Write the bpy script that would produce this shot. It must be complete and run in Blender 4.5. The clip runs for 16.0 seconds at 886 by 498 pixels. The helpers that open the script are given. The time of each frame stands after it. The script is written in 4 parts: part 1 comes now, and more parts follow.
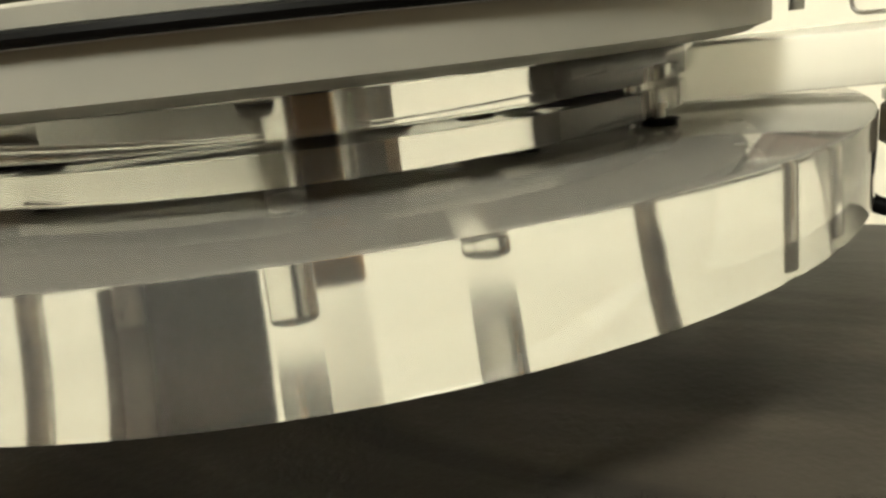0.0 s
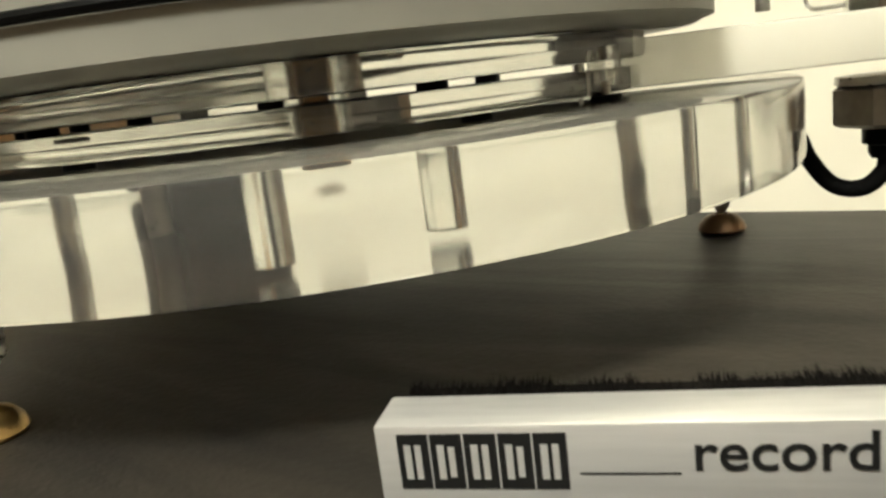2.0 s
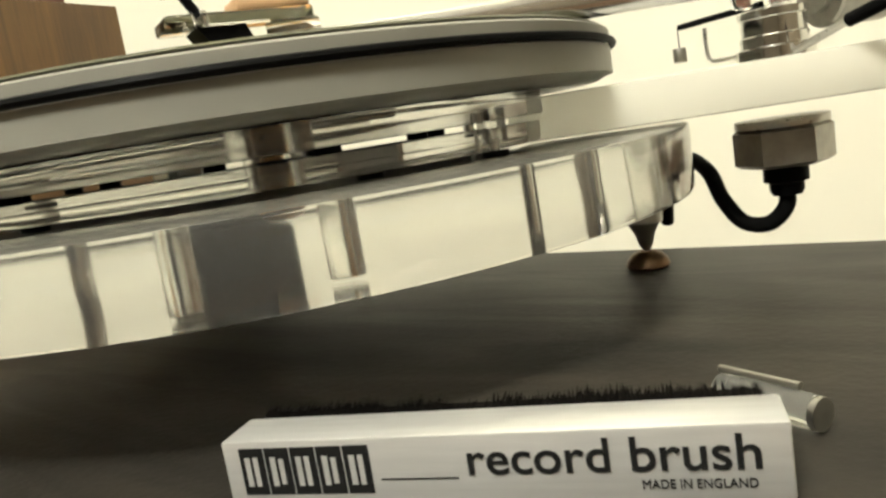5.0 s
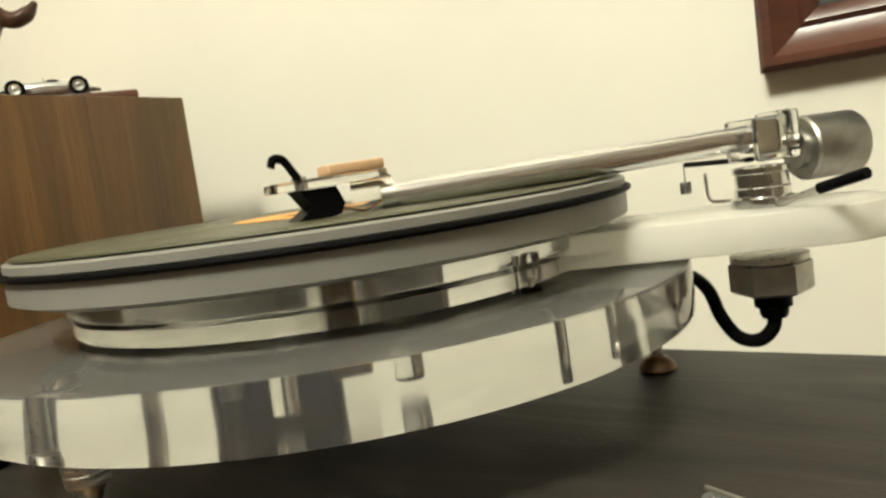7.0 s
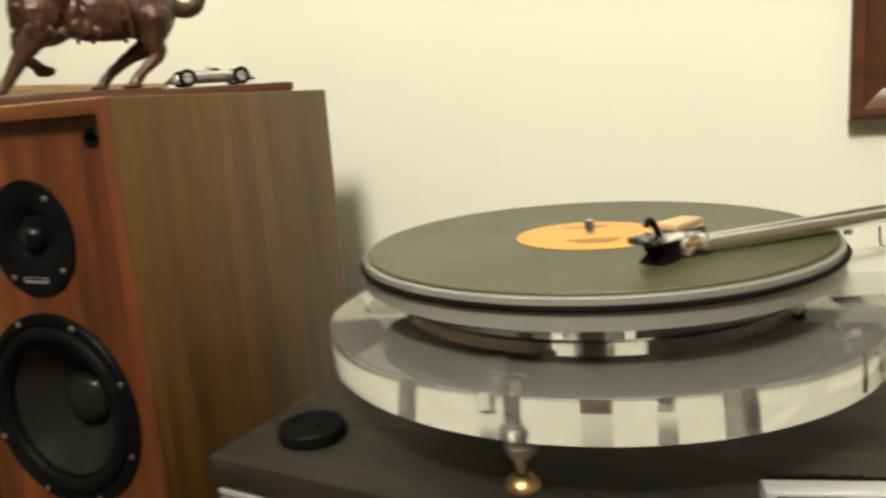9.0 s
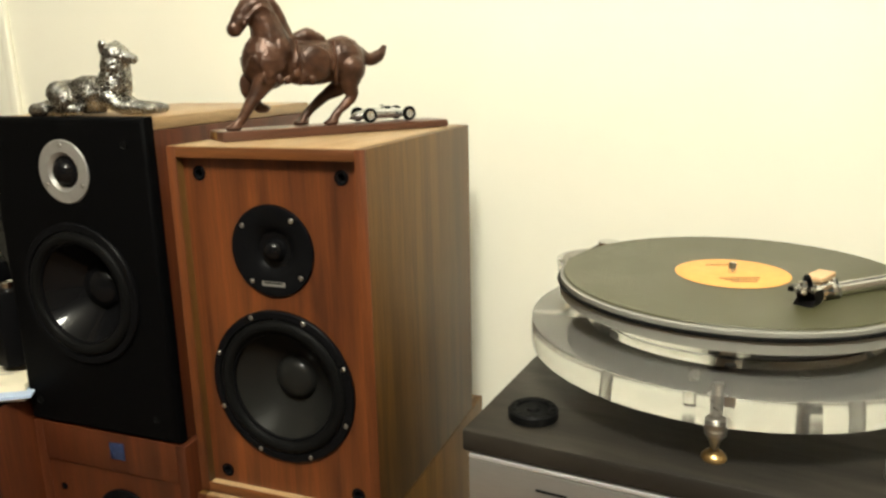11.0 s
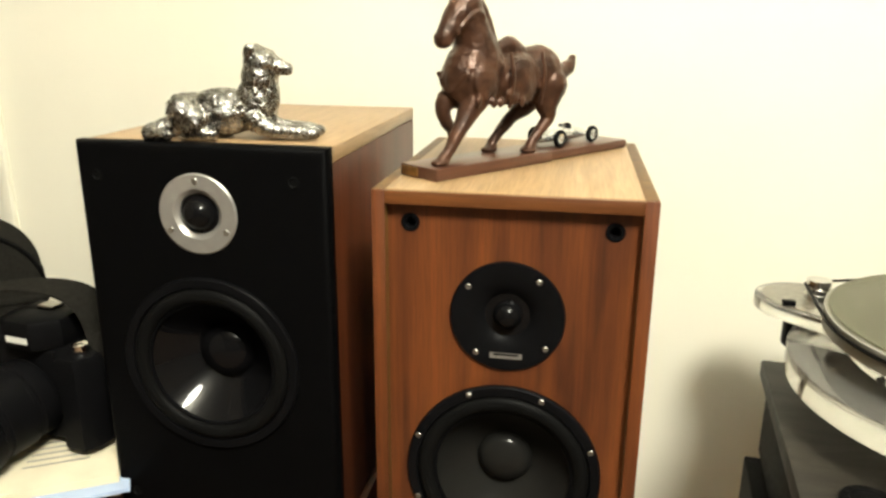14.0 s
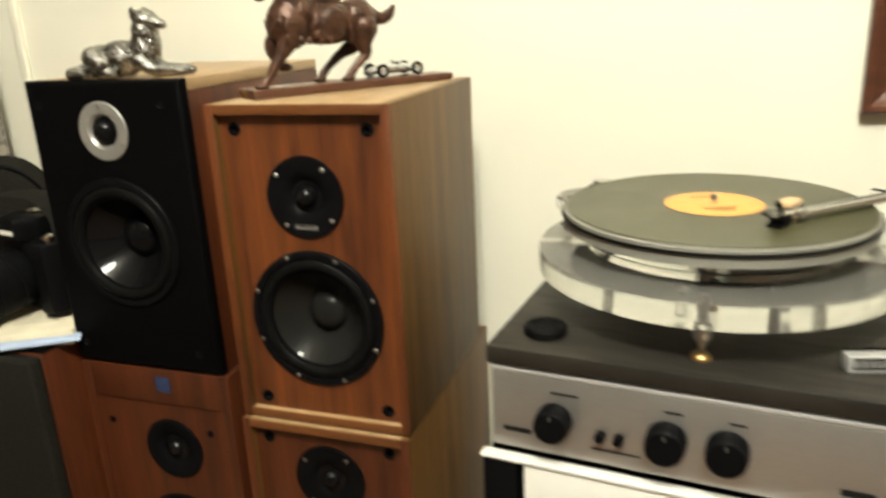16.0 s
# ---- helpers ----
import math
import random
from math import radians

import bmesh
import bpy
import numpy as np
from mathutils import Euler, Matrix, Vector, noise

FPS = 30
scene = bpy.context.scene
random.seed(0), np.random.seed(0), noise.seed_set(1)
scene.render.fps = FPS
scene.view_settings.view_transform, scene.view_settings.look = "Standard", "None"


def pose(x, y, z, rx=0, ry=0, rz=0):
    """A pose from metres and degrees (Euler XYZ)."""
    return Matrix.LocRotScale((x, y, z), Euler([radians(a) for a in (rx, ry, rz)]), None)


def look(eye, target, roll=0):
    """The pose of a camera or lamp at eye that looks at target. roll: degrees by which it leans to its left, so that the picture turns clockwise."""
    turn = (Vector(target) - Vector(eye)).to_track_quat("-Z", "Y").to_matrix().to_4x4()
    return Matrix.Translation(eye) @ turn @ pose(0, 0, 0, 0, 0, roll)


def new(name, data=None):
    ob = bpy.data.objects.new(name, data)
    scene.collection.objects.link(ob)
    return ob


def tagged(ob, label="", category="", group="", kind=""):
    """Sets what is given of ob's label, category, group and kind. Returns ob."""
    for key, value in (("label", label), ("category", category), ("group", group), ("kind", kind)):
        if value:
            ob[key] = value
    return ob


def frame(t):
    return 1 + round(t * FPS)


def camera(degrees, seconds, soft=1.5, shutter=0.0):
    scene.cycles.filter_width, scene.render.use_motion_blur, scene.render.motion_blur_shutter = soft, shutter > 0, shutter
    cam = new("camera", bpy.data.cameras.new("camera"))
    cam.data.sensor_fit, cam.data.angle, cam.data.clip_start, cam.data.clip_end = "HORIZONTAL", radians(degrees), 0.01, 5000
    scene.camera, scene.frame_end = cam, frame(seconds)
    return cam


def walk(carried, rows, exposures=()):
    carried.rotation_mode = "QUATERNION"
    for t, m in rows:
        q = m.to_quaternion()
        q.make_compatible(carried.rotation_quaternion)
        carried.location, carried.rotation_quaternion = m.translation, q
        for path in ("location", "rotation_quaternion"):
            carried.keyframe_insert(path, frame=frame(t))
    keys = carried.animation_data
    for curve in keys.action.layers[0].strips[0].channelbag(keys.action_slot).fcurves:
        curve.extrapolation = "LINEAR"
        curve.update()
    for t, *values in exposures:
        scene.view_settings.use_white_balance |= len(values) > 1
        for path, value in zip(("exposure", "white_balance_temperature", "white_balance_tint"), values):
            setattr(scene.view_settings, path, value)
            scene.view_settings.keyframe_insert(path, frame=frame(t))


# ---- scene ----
cam = camera(61.0, 16.0, soft=2.6, shutter=0.5)
PATH = [
    (0, (0.0980, 0.1510, 0.7960), (-0.6830, 1.9120, 0.2610), -6.2),
    (0.5, (0.1140, 0.1500, 0.7900), (-0.7580, 1.8990, 0.3650), -7.3),
    (1, (0.1160, 0.1460, 0.7830), (-0.7890, 1.8860, 0.3890), -7.7),
    (1.5, (0.1180, 0.1400, 0.7800), (-0.8150, 1.8670, 0.3960), -7.9),
    (2, (0.1290, 0.1300, 0.7790), (-0.7610, 1.8690, 0.3520), -7.0),
    (2.5, (0.1390, 0.1240, 0.7770), (-0.7790, 1.8510, 0.3590), -7.5),
    (3, (0.1540, 0.1280, 0.7790), (-0.8100, 1.8300, 0.3590), -8.1),
    (3.5, (0.1690, 0.1290, 0.7780), (-0.8390, 1.8220, 0.4340), -9.0),
    (5.8, (0.1840, 0.1230, 0.7800), (-0.8180, 1.8310, 0.5030), -9.1),
    (6, (0.1840, 0.1200, 0.7790), (-0.8340, 1.8290, 0.5650), -8.6),
    (6.5, (0.1930, 0.0980, 0.8030), (-0.8290, 1.8050, 0.6020), -8.0),
    (7, (0.2050, 0.0760, 0.8220), (-0.8280, 1.7770, 0.6220), -8.0),
    (7.5, (0.2080, 0.0710, 0.8230), (-0.8290, 1.7680, 0.6120), -8.2),
    (8, (0.1860, 0.0450, 0.8380), (-0.8450, 1.7410, 0.5890), -7.0),
    (8.5, (0.1300, -0.0070, 0.8540), (-0.8240, 1.7270, 0.5630), -4.8),
    (9, (0.0560, -0.1110, 0.9090), (-0.7350, 1.6840, 0.5200), -4.3),
    (9.5, (-0.0090, -0.1960, 0.9520), (-0.7790, 1.6010, 0.5340), -3.6),
    (12, (-0.158, -0.336, 1.019), (-0.806, 1.472, 0.462), -0.4),
    (12.5, (-0.368, -0.281, 1.035), (-0.971, 1.528, 0.432), -1.1),
    (13, (-0.44, -0.261, 1.039), (-0.87, 1.596, 0.435), 0.4),
    (13.5, (-0.445, -0.253, 1.044), (-0.844, 1.62, 0.466), -1.4),
    (14, (-0.441, -0.273, 1.055), (-0.773, 1.614, 0.481), 0.4),
    (14.5, (-0.391, -0.316, 1.075), (-0.767, 1.582, 0.569), -0.5),
    (15, (-0.343, -0.352, 1.075), (-0.766, 1.536, 0.567), -1.0),
    (15.5, (-0.225, -0.396, 1.047), (-0.811, 1.435, 0.496), -2.6),
    (16, (-0.074, -0.421, 1.015), (-0.703, 1.38, 0.414), -2.7),
]
walk(cam, [(t, look(eye, target, roll)) for t, eye, target, roll in PATH],
     exposures=[(0, 0.0), (3.5, 0.0), (6.0, -0.05), (7.0, -0.33), (8.5, -0.36), (9.6, -0.3), (12.0, 0.1), (13.0, 0.22), (14.5, 0.12), (16.0, 0.0)])

# ---- world and lamps ----
world = bpy.data.worlds.new("room_dark")
world.use_nodes = True
scene.world = world
world.node_tree.nodes["Background"].inputs[0].default_value = (0.9, 0.85, 0.7, 1)
world.node_tree.nodes["Background"].inputs[1].default_value = 0.02


# ---- materials ----
def mat(name, color, rough=0.5, metal=0.0, var=0.12, scale=30.0, bump=0.0, bump_scale=200.0, trans=0.0, ior=1.45, emit=None, coat=0.0, rvar=0.1, stretch=(1, 1, 1)):
    m = bpy.data.materials.new(name)
    m.use_nodes = True
    nt = m.node_tree
    b = nt.nodes["Principled BSDF"]
    b.inputs["Roughness"].default_value = rough
    b.inputs["Metallic"].default_value = metal
    b.inputs["IOR"].default_value = ior
    b.inputs["Transmission Weight"].default_value = trans
    b.inputs["Coat Weight"].default_value = coat
    tc = nt.nodes.new("ShaderNodeTexCoord")
    mp = nt.nodes.new("ShaderNodeMapping")
    mp.inputs["Scale"].default_value = stretch
    nt.links.new(tc.outputs["Object"], mp.inputs["Vector"])
    n1 = nt.nodes.new("ShaderNodeTexNoise")
    n1.inputs["Scale"].default_value = scale
    n1.inputs["Detail"].default_value = 6
    nt.links.new(mp.outputs[0], n1.inputs["Vector"])
    ramp = nt.nodes.new("ShaderNodeValToRGB")
    lo = [max(0.0, c * (1 - var)) for c in color]
    hi = [min(1.0, c * (1 + var)) for c in color]
    ramp.color_ramp.elements[0].color = (*lo, 1)
    ramp.color_ramp.elements[1].color = (*hi, 1)
    ramp.color_ramp.elements[0].position = 0.3
    ramp.color_ramp.elements[1].position = 0.7
    nt.links.new(n1.outputs["Fac"], ramp.inputs["Fac"])
    nt.links.new(ramp.outputs["Color"], b.inputs["Base Color"])
    if rvar and not trans:
        n3 = nt.nodes.new("ShaderNodeTexNoise")
        n3.inputs["Scale"].default_value = scale * 3.1
        n3.inputs["Detail"].default_value = 4
        nt.links.new(mp.outputs[0], n3.inputs["Vector"])
        mr = nt.nodes.new("ShaderNodeMapRange")
        mr.inputs["To Min"].default_value = max(0.02, rough - rvar)
        mr.inputs["To Max"].default_value = min(1.0, rough + rvar)
        nt.links.new(n3.outputs["Fac"], mr.inputs["Value"])
        nt.links.new(mr.outputs[0], b.inputs["Roughness"])
    if bump:
        n2 = nt.nodes.new("ShaderNodeTexNoise")
        n2.inputs["Scale"].default_value = bump_scale
        n2.inputs["Detail"].default_value = 5
        nt.links.new(mp.outputs[0], n2.inputs["Vector"])
        bp = nt.nodes.new("ShaderNodeBump")
        bp.inputs["Strength"].default_value = bump
        bp.inputs["Distance"].default_value = 0.002
        nt.links.new(n2.outputs["Fac"], bp.inputs["Height"])
        nt.links.new(bp.outputs[0], b.inputs["Normal"])
    if sum(color) < 0.04:
        b.inputs["Specular IOR Level"].default_value = 0.04
    if emit:
        b.inputs["Emission Color"].default_value = (*emit[0], 1)
        b.inputs["Emission Strength"].default_value = emit[1]
    return m


def wood(name, dark, light, axis="Z", rough=0.42, scale=1.0, coat=0.15):
    """Veneer: long figure along one axis, fine pores, slow change of tone."""
    m = bpy.data.materials.new(name)
    m.use_nodes = True
    nt = m.node_tree
    b = nt.nodes["Principled BSDF"]
    b.inputs["Roughness"].default_value = rough
    b.inputs["Coat Weight"].default_value = coat
    b.inputs["Coat Roughness"].default_value = 0.35
    tc = nt.nodes.new("ShaderNodeTexCoord")
    mp = nt.nodes.new("ShaderNodeMapping")
    long = {"X": (1.2, 26, 26), "Y": (26, 1.2, 26), "Z": (26, 26, 1.2)}[axis]
    mp.inputs["Scale"].default_value = [v * scale for v in long]
    nt.links.new(tc.outputs["Object"], mp.inputs["Vector"])
    n1 = nt.nodes.new("ShaderNodeTexNoise")
    n1.inputs["Scale"].default_value = 1.6
    n1.inputs["Detail"].default_value = 9
    n1.inputs["Roughness"].default_value = 0.62
    n1.inputs["Distortion"].default_value = 0.5
    nt.links.new(mp.outputs[0], n1.inputs["Vector"])
    ramp = nt.nodes.new("ShaderNodeValToRGB")
    ramp.color_ramp.elements[0].color, ramp.color_ramp.elements[0].position = (*dark, 1), 0.32
    ramp.color_ramp.elements[1].color, ramp.color_ramp.elements[1].position = (*light, 1), 0.68
    nt.links.new(n1.outputs["Fac"], ramp.inputs["Fac"])
    mp2 = nt.nodes.new("ShaderNodeMapping")
    mp2.inputs["Scale"].default_value = [v * 14 * scale for v in long]
    nt.links.new(tc.outputs["Object"], mp2.inputs["Vector"])
    n2 = nt.nodes.new("ShaderNodeTexNoise")
    n2.inputs["Scale"].default_value = 1.5
    n2.inputs["Detail"].default_value = 3
    nt.links.new(mp2.outputs[0], n2.inputs["Vector"])
    mr = nt.nodes.new("ShaderNodeMapRange")
    mr.inputs["From Min"].default_value, mr.inputs["From Max"].default_value = 0.3, 0.6
    mr.inputs["To Min"].default_value, mr.inputs["To Max"].default_value = 0.72, 1.0
    nt.links.new(n2.outputs["Fac"], mr.inputs["Value"])
    mx = nt.nodes.new("ShaderNodeMix")
    mx.data_type, mx.blend_type = "RGBA", "MULTIPLY"
    mx.inputs["Factor"].default_value = 1.0
    nt.links.new(ramp.outputs["Color"], mx.inputs["A"])
    nt.links.new(mr.outputs[0], mx.inputs["B"])
    nt.links.new(mx.outputs["Result"], b.inputs["Base Color"])
    bp = nt.nodes.new("ShaderNodeBump")
    bp.inputs["Strength"].default_value, bp.inputs["Distance"].default_value = 0.12, 0.0006
    nt.links.new(n2.outputs["Fac"], bp.inputs["Height"])
    nt.links.new(bp.outputs[0], b.inputs["Normal"])
    return m


M_WALL = mat("cream_wall_paint", (0.80, 0.775, 0.655), 0.6, var=0.03, scale=3, bump=0.08, bump_scale=180)
# Dull brown of the unseen walls, chosen to cut bounce light and reflections.
M_WALL_UNSEEN = mat("unseen_wall_dull_brown", (0.20, 0.165, 0.12), 0.8, var=0.1, scale=5, bump=0.1, bump_scale=120)
M_CEIL = mat("white_ceiling_paint", (0.6, 0.58, 0.52), 0.8, var=0.02, scale=3)
# Unseen floor, also kept dark for less fill.
M_FLOOR = mat("unseen_floor_dark_brown", (0.16, 0.10, 0.06), 0.95, var=0.3, scale=60, bump=0.5, bump_scale=400)
M_ACRYL = mat("clear_acrylic", (0.982, 0.984, 0.955), 0.05, var=0.01, trans=0.93, ior=1.49, rvar=0)
def dusty(m, amount):
    """A light film of dust on faces that look up, thinner in wiped streaks."""
    nt = m.node_tree
    b = nt.nodes["Principled BSDF"]
    out = nt.nodes["Material Output"]
    geo = nt.nodes.new("ShaderNodeNewGeometry")
    sep = nt.nodes.new("ShaderNodeSeparateXYZ")
    nt.links.new(geo.outputs["True Normal"], sep.inputs[0])
    up = nt.nodes.new("ShaderNodeMath")
    up.operation = "GREATER_THAN"
    up.inputs[1].default_value = 0.9
    nt.links.new(sep.outputs["Z"], up.inputs[0])
    tc = nt.nodes.new("ShaderNodeTexCoord")
    nz = nt.nodes.new("ShaderNodeTexNoise")
    nz.inputs["Scale"].default_value, nz.inputs["Detail"].default_value = 22, 8
    nt.links.new(tc.outputs["Object"], nz.inputs["Vector"])
    mr = nt.nodes.new("ShaderNodeMapRange")
    mr.inputs["From Min"].default_value, mr.inputs["From Max"].default_value = 0.3, 0.7
    mr.inputs["To Min"].default_value, mr.inputs["To Max"].default_value = amount * 0.55, amount * 1.25
    nt.links.new(nz.outputs["Fac"], mr.inputs["Value"])
    mul = nt.nodes.new("ShaderNodeMath")
    mul.operation = "MULTIPLY"
    nt.links.new(up.outputs[0], mul.inputs[0])
    nt.links.new(mr.outputs[0], mul.inputs[1])
    df = nt.nodes.new("ShaderNodeBsdfDiffuse")
    df.inputs["Color"].default_value = (0.27, 0.245, 0.20, 1)
    mx = nt.nodes.new("ShaderNodeMixShader")
    nt.links.new(mul.outputs[0], mx.inputs[0])
    nt.links.new(b.outputs[0], mx.inputs[1])
    nt.links.new(df.outputs[0], mx.inputs[2])
    nt.links.new(mx.outputs[0], out.inputs["Surface"])
    return m


M_ACRYLD = dusty(mat("clear_acrylic_dusty", (0.982, 0.984, 0.955), 0.05, var=0.01, trans=0.95, ior=1.49, rvar=0), 0.10)
M_CLEAR = mat("polished_clear_acrylic", (0.985, 0.985, 0.965), 0.03, var=0.01, trans=1.0, ior=1.45, rvar=0)
M_BOARD = mat("milky_acrylic", (0.93, 0.92, 0.84), 0.22, var=0.02, trans=0.55, ior=1.3, rvar=0)
M_ACRYLF = mat("hazy_acrylic", (0.985, 0.985, 0.96), 0.26, var=0.01, trans=1.0, ior=1.35, rvar=0)
M_PLAT = mat("grey_platter", (0.21, 0.205, 0.18), 0.38, var=0.06, scale=20, bump=0.02)
M_RUBBER = mat("black_rubber", (0.0045, 0.0045, 0.0045), 0.45, var=0.2)
M_BLACK = mat("black_plastic", (0.004, 0.004, 0.0045), 0.35, var=0.15, bump=0.05, bump_scale=900)
M_BLACKM = mat("black_matt_paint", (0.0020, 0.0020, 0.0022), 0.5, var=0.15, scale=60, bump=0.12, bump_scale=1200)
M_CHROME = mat("polished_steel", (0.72, 0.72, 0.70), 0.12, 1.0, var=0.05, rvar=0.05)
M_STEEL = mat("brushed_steel", (0.50, 0.49, 0.46), 0.3, 1.0, var=0.1, rvar=0.1, scale=120)
M_NICKEL = mat("dull_nickel", (0.36, 0.35, 0.32), 0.38, 1.0, var=0.15, scale=150)
M_ALU = mat("satin_aluminium", (0.80, 0.80, 0.80), 0.36, 0.7, var=0.06, scale=40, stretch=(1, 12, 12))
M_TUBE = mat("polished_aluminium", (0.72, 0.72, 0.72), 0.2, 1.0, var=0.04, rvar=0.05)
M_ALUD = mat("grey_aluminium_front", (0.46, 0.46, 0.455), 0.38, 0.85, var=0.05, scale=60, stretch=(1, 20, 20))
M_BRASS = mat("old_brass", (0.42, 0.28, 0.12), 0.35, 1.0, var=0.25, scale=150)
M_BRONZE = mat("bronze_bearing", (0.62, 0.38, 0.2), 0.3, 1.0, var=0.15, scale=80)
M_COPPERD = mat("dark_copper", (0.16, 0.10, 0.06), 0.4, 1.0, var=0.3, scale=150)
M_SLEEVE = mat("milky_sleeve", (0.80, 0.74, 0.62), 0.3, var=0.05, trans=0.55, rvar=0)
M_LABEL = mat("orange_paper_label", (0.66, 0.32, 0.085), 0.6, var=0.06, scale=90)
M_ORANGE = mat("tan_leather_strip", (0.62, 0.40, 0.22), 0.55, var=0.1)
M_TEAK = wood("teak_veneer", (0.046, 0.0105, 0.0020), (0.172, 0.046, 0.0090), rough=0.48, coat=0.1)
M_TEAKH = wood("teak_veneer_level", (0.10, 0.032, 0.008), (0.19, 0.066, 0.017), axis="X")
M_TEAKS = wood("walnut_side_veneer", (0.055, 0.0235, 0.0036), (0.150, 0.071, 0.0120), rough=0.52, coat=0.08)
# Red teak, its tones lowered for the shade round the lower cabinets.
M_TEAKR_SHADE = wood("red_teak_veneer_shaded", (0.036, 0.0072, 0.0014), (0.100, 0.023, 0.0045), rough=0.48, coat=0.1)
# Veneer made paler than the fronts: light from above put into the colour.
M_TOPW_LIT = wood("lit_top_veneer", (0.30, 0.19, 0.09), (0.42, 0.28, 0.15), axis="Y")
M_MAHOG = wood("mahogany_frame", (0.055, 0.018, 0.010), (0.12, 0.042, 0.022), axis="X", rough=0.3, scale=1.5)
M_PLANK = wood("dark_plank", (0.05, 0.018, 0.010), (0.11, 0.045, 0.025), axis="X", rough=0.3)
M_HORSE = mat("dark_red_bronze", (0.060, 0.027, 0.0155), 0.34, 0.35, var=0.5, scale=70, bump=0.5, bump_scale=170)
M_PEWTER = mat("pewter", (0.25, 0.245, 0.23), 0.26, 1.0, var=0.6, scale=180, bump=1.0, bump_scale=230)
M_SILVER = mat("silver_model_paint", (0.62, 0.63, 0.62), 0.2, 0.8, var=0.15, scale=200)
M_CONE = mat("black_cone", (0.004, 0.004, 0.0045), 0.24, var=0.2, scale=12, coat=0.3, rvar=0.03)
M_GREYCONE = mat("grey_plastic_cone", (0.011, 0.0108, 0.0100), 0.32, var=0.12, scale=10, coat=0.2, rvar=0.03)
M_GREYP = mat("silver_grey_plate", (0.36, 0.35, 0.33), 0.36, 0.6, var=0.06, scale=120)
M_PAPER = mat("white_paper", (0.75, 0.76, 0.76), 0.7, var=0.04, scale=30)
M_PAPERY = mat("cream_card", (0.72, 0.66, 0.5), 0.7, var=0.08, scale=25)
M_PAPERB = mat("pale_blue_paper", (0.42, 0.52, 0.70), 0.7, var=0.08, scale=25)
M_INK = mat("black_ink", (0.012, 0.012, 0.012), 0.5, var=0.1)
M_WHITE = mat("white_enamel", (0.78, 0.77, 0.72), 0.35, var=0.03)
M_CANVAS = mat("dark_grey_canvas", (0.014, 0.013, 0.011), 0.9, var=0.25, scale=200, bump=0.5, bump_scale=700)
M_BRISTLE = mat("black_bristle", (0.006, 0.0052, 0.0048), 0.8, var=0.3)
M_BADGE = mat("blue_badge", (0.05, 0.08, 0.2), 0.25, 0.6, var=0.3, scale=300)
M_BLUE = mat("blue_wire", (0.05, 0.12, 0.5), 0.4, var=0.05)
M_GREEN = mat("green_wire", (0.05, 0.25, 0.10), 0.4, var=0.05)
M_PIC = mat("dark_picture_print", (0.055, 0.065, 0.06), 0.35, var=0.6, scale=18)
M_LAMP = mat("lamp_glass", (0.9, 0.85, 0.7), 0.5, emit=((1.0, 0.98, 0.84), 142.0))


def vinyl():
    m = bpy.data.materials.new("record_vinyl")
    m.use_nodes = True
    nt = m.node_tree
    b = nt.nodes["Principled BSDF"]
    b.inputs["Base Color"].default_value = (0.044, 0.043, 0.017, 1)
    b.inputs["Roughness"].default_value = 0.34
    b.inputs["IOR"].default_value = 1.6
    tc = nt.nodes.new("ShaderNodeTexCoord")
    wv = nt.nodes.new("ShaderNodeTexWave")
    wv.wave_type, wv.rings_direction = "RINGS", "Z"
    wv.inputs["Scale"].default_value = 420
    wv.inputs["Distortion"].default_value = 0.0
    nt.links.new(tc.outputs["Object"], wv.inputs["Vector"])
    nz = nt.nodes.new("ShaderNodeTexNoise")
    nz.inputs["Scale"].default_value = 14
    nt.links.new(tc.outputs["Object"], nz.inputs["Vector"])
    mr = nt.nodes.new("ShaderNodeMapRange")
    mr.inputs["To Min"].default_value, mr.inputs["To Max"].default_value = 0.28, 0.46
    nt.links.new(nz.outputs["Fac"], mr.inputs["Value"])
    nt.links.new(mr.outputs[0], b.inputs["Roughness"])
    bp = nt.nodes.new("ShaderNodeBump")
    bp.inputs["Strength"].default_value, bp.inputs["Distance"].default_value = 0.35, 0.0004
    nt.links.new(wv.outputs["Fac"], bp.inputs["Height"])
    nt.links.new(bp.outputs[0], b.inputs["Normal"])
    return m


def curtain_cloth():
    m = bpy.data.materials.new("patterned_curtain")
    m.use_nodes = True
    nt = m.node_tree
    b = nt.nodes["Principled BSDF"]
    b.inputs["Roughness"].default_value = 0.85
    tc = nt.nodes.new("ShaderNodeTexCoord")
    vo = nt.nodes.new("ShaderNodeTexNoise")
    vo.inputs["Scale"].default_value = 26
    vo.inputs["Detail"].default_value = 2
    vo.inputs["Distortion"].default_value = 2.5
    nt.links.new(tc.outputs["Object"], vo.inputs["Vector"])
    ramp = nt.nodes.new("ShaderNodeValToRGB")
    ramp.color_ramp.elements[0].color, ramp.color_ramp.elements[0].position = (0.26, 0.23, 0.20, 1), 0.46
    ramp.color_ramp.elements[1].color, ramp.color_ramp.elements[1].position = (0.50, 0.46, 0.38, 1), 0.54
    nt.links.new(vo.outputs["Fac"], ramp.inputs["Fac"])
    nt.links.new(ramp.outputs[0], b.inputs["Base Color"])
    return m


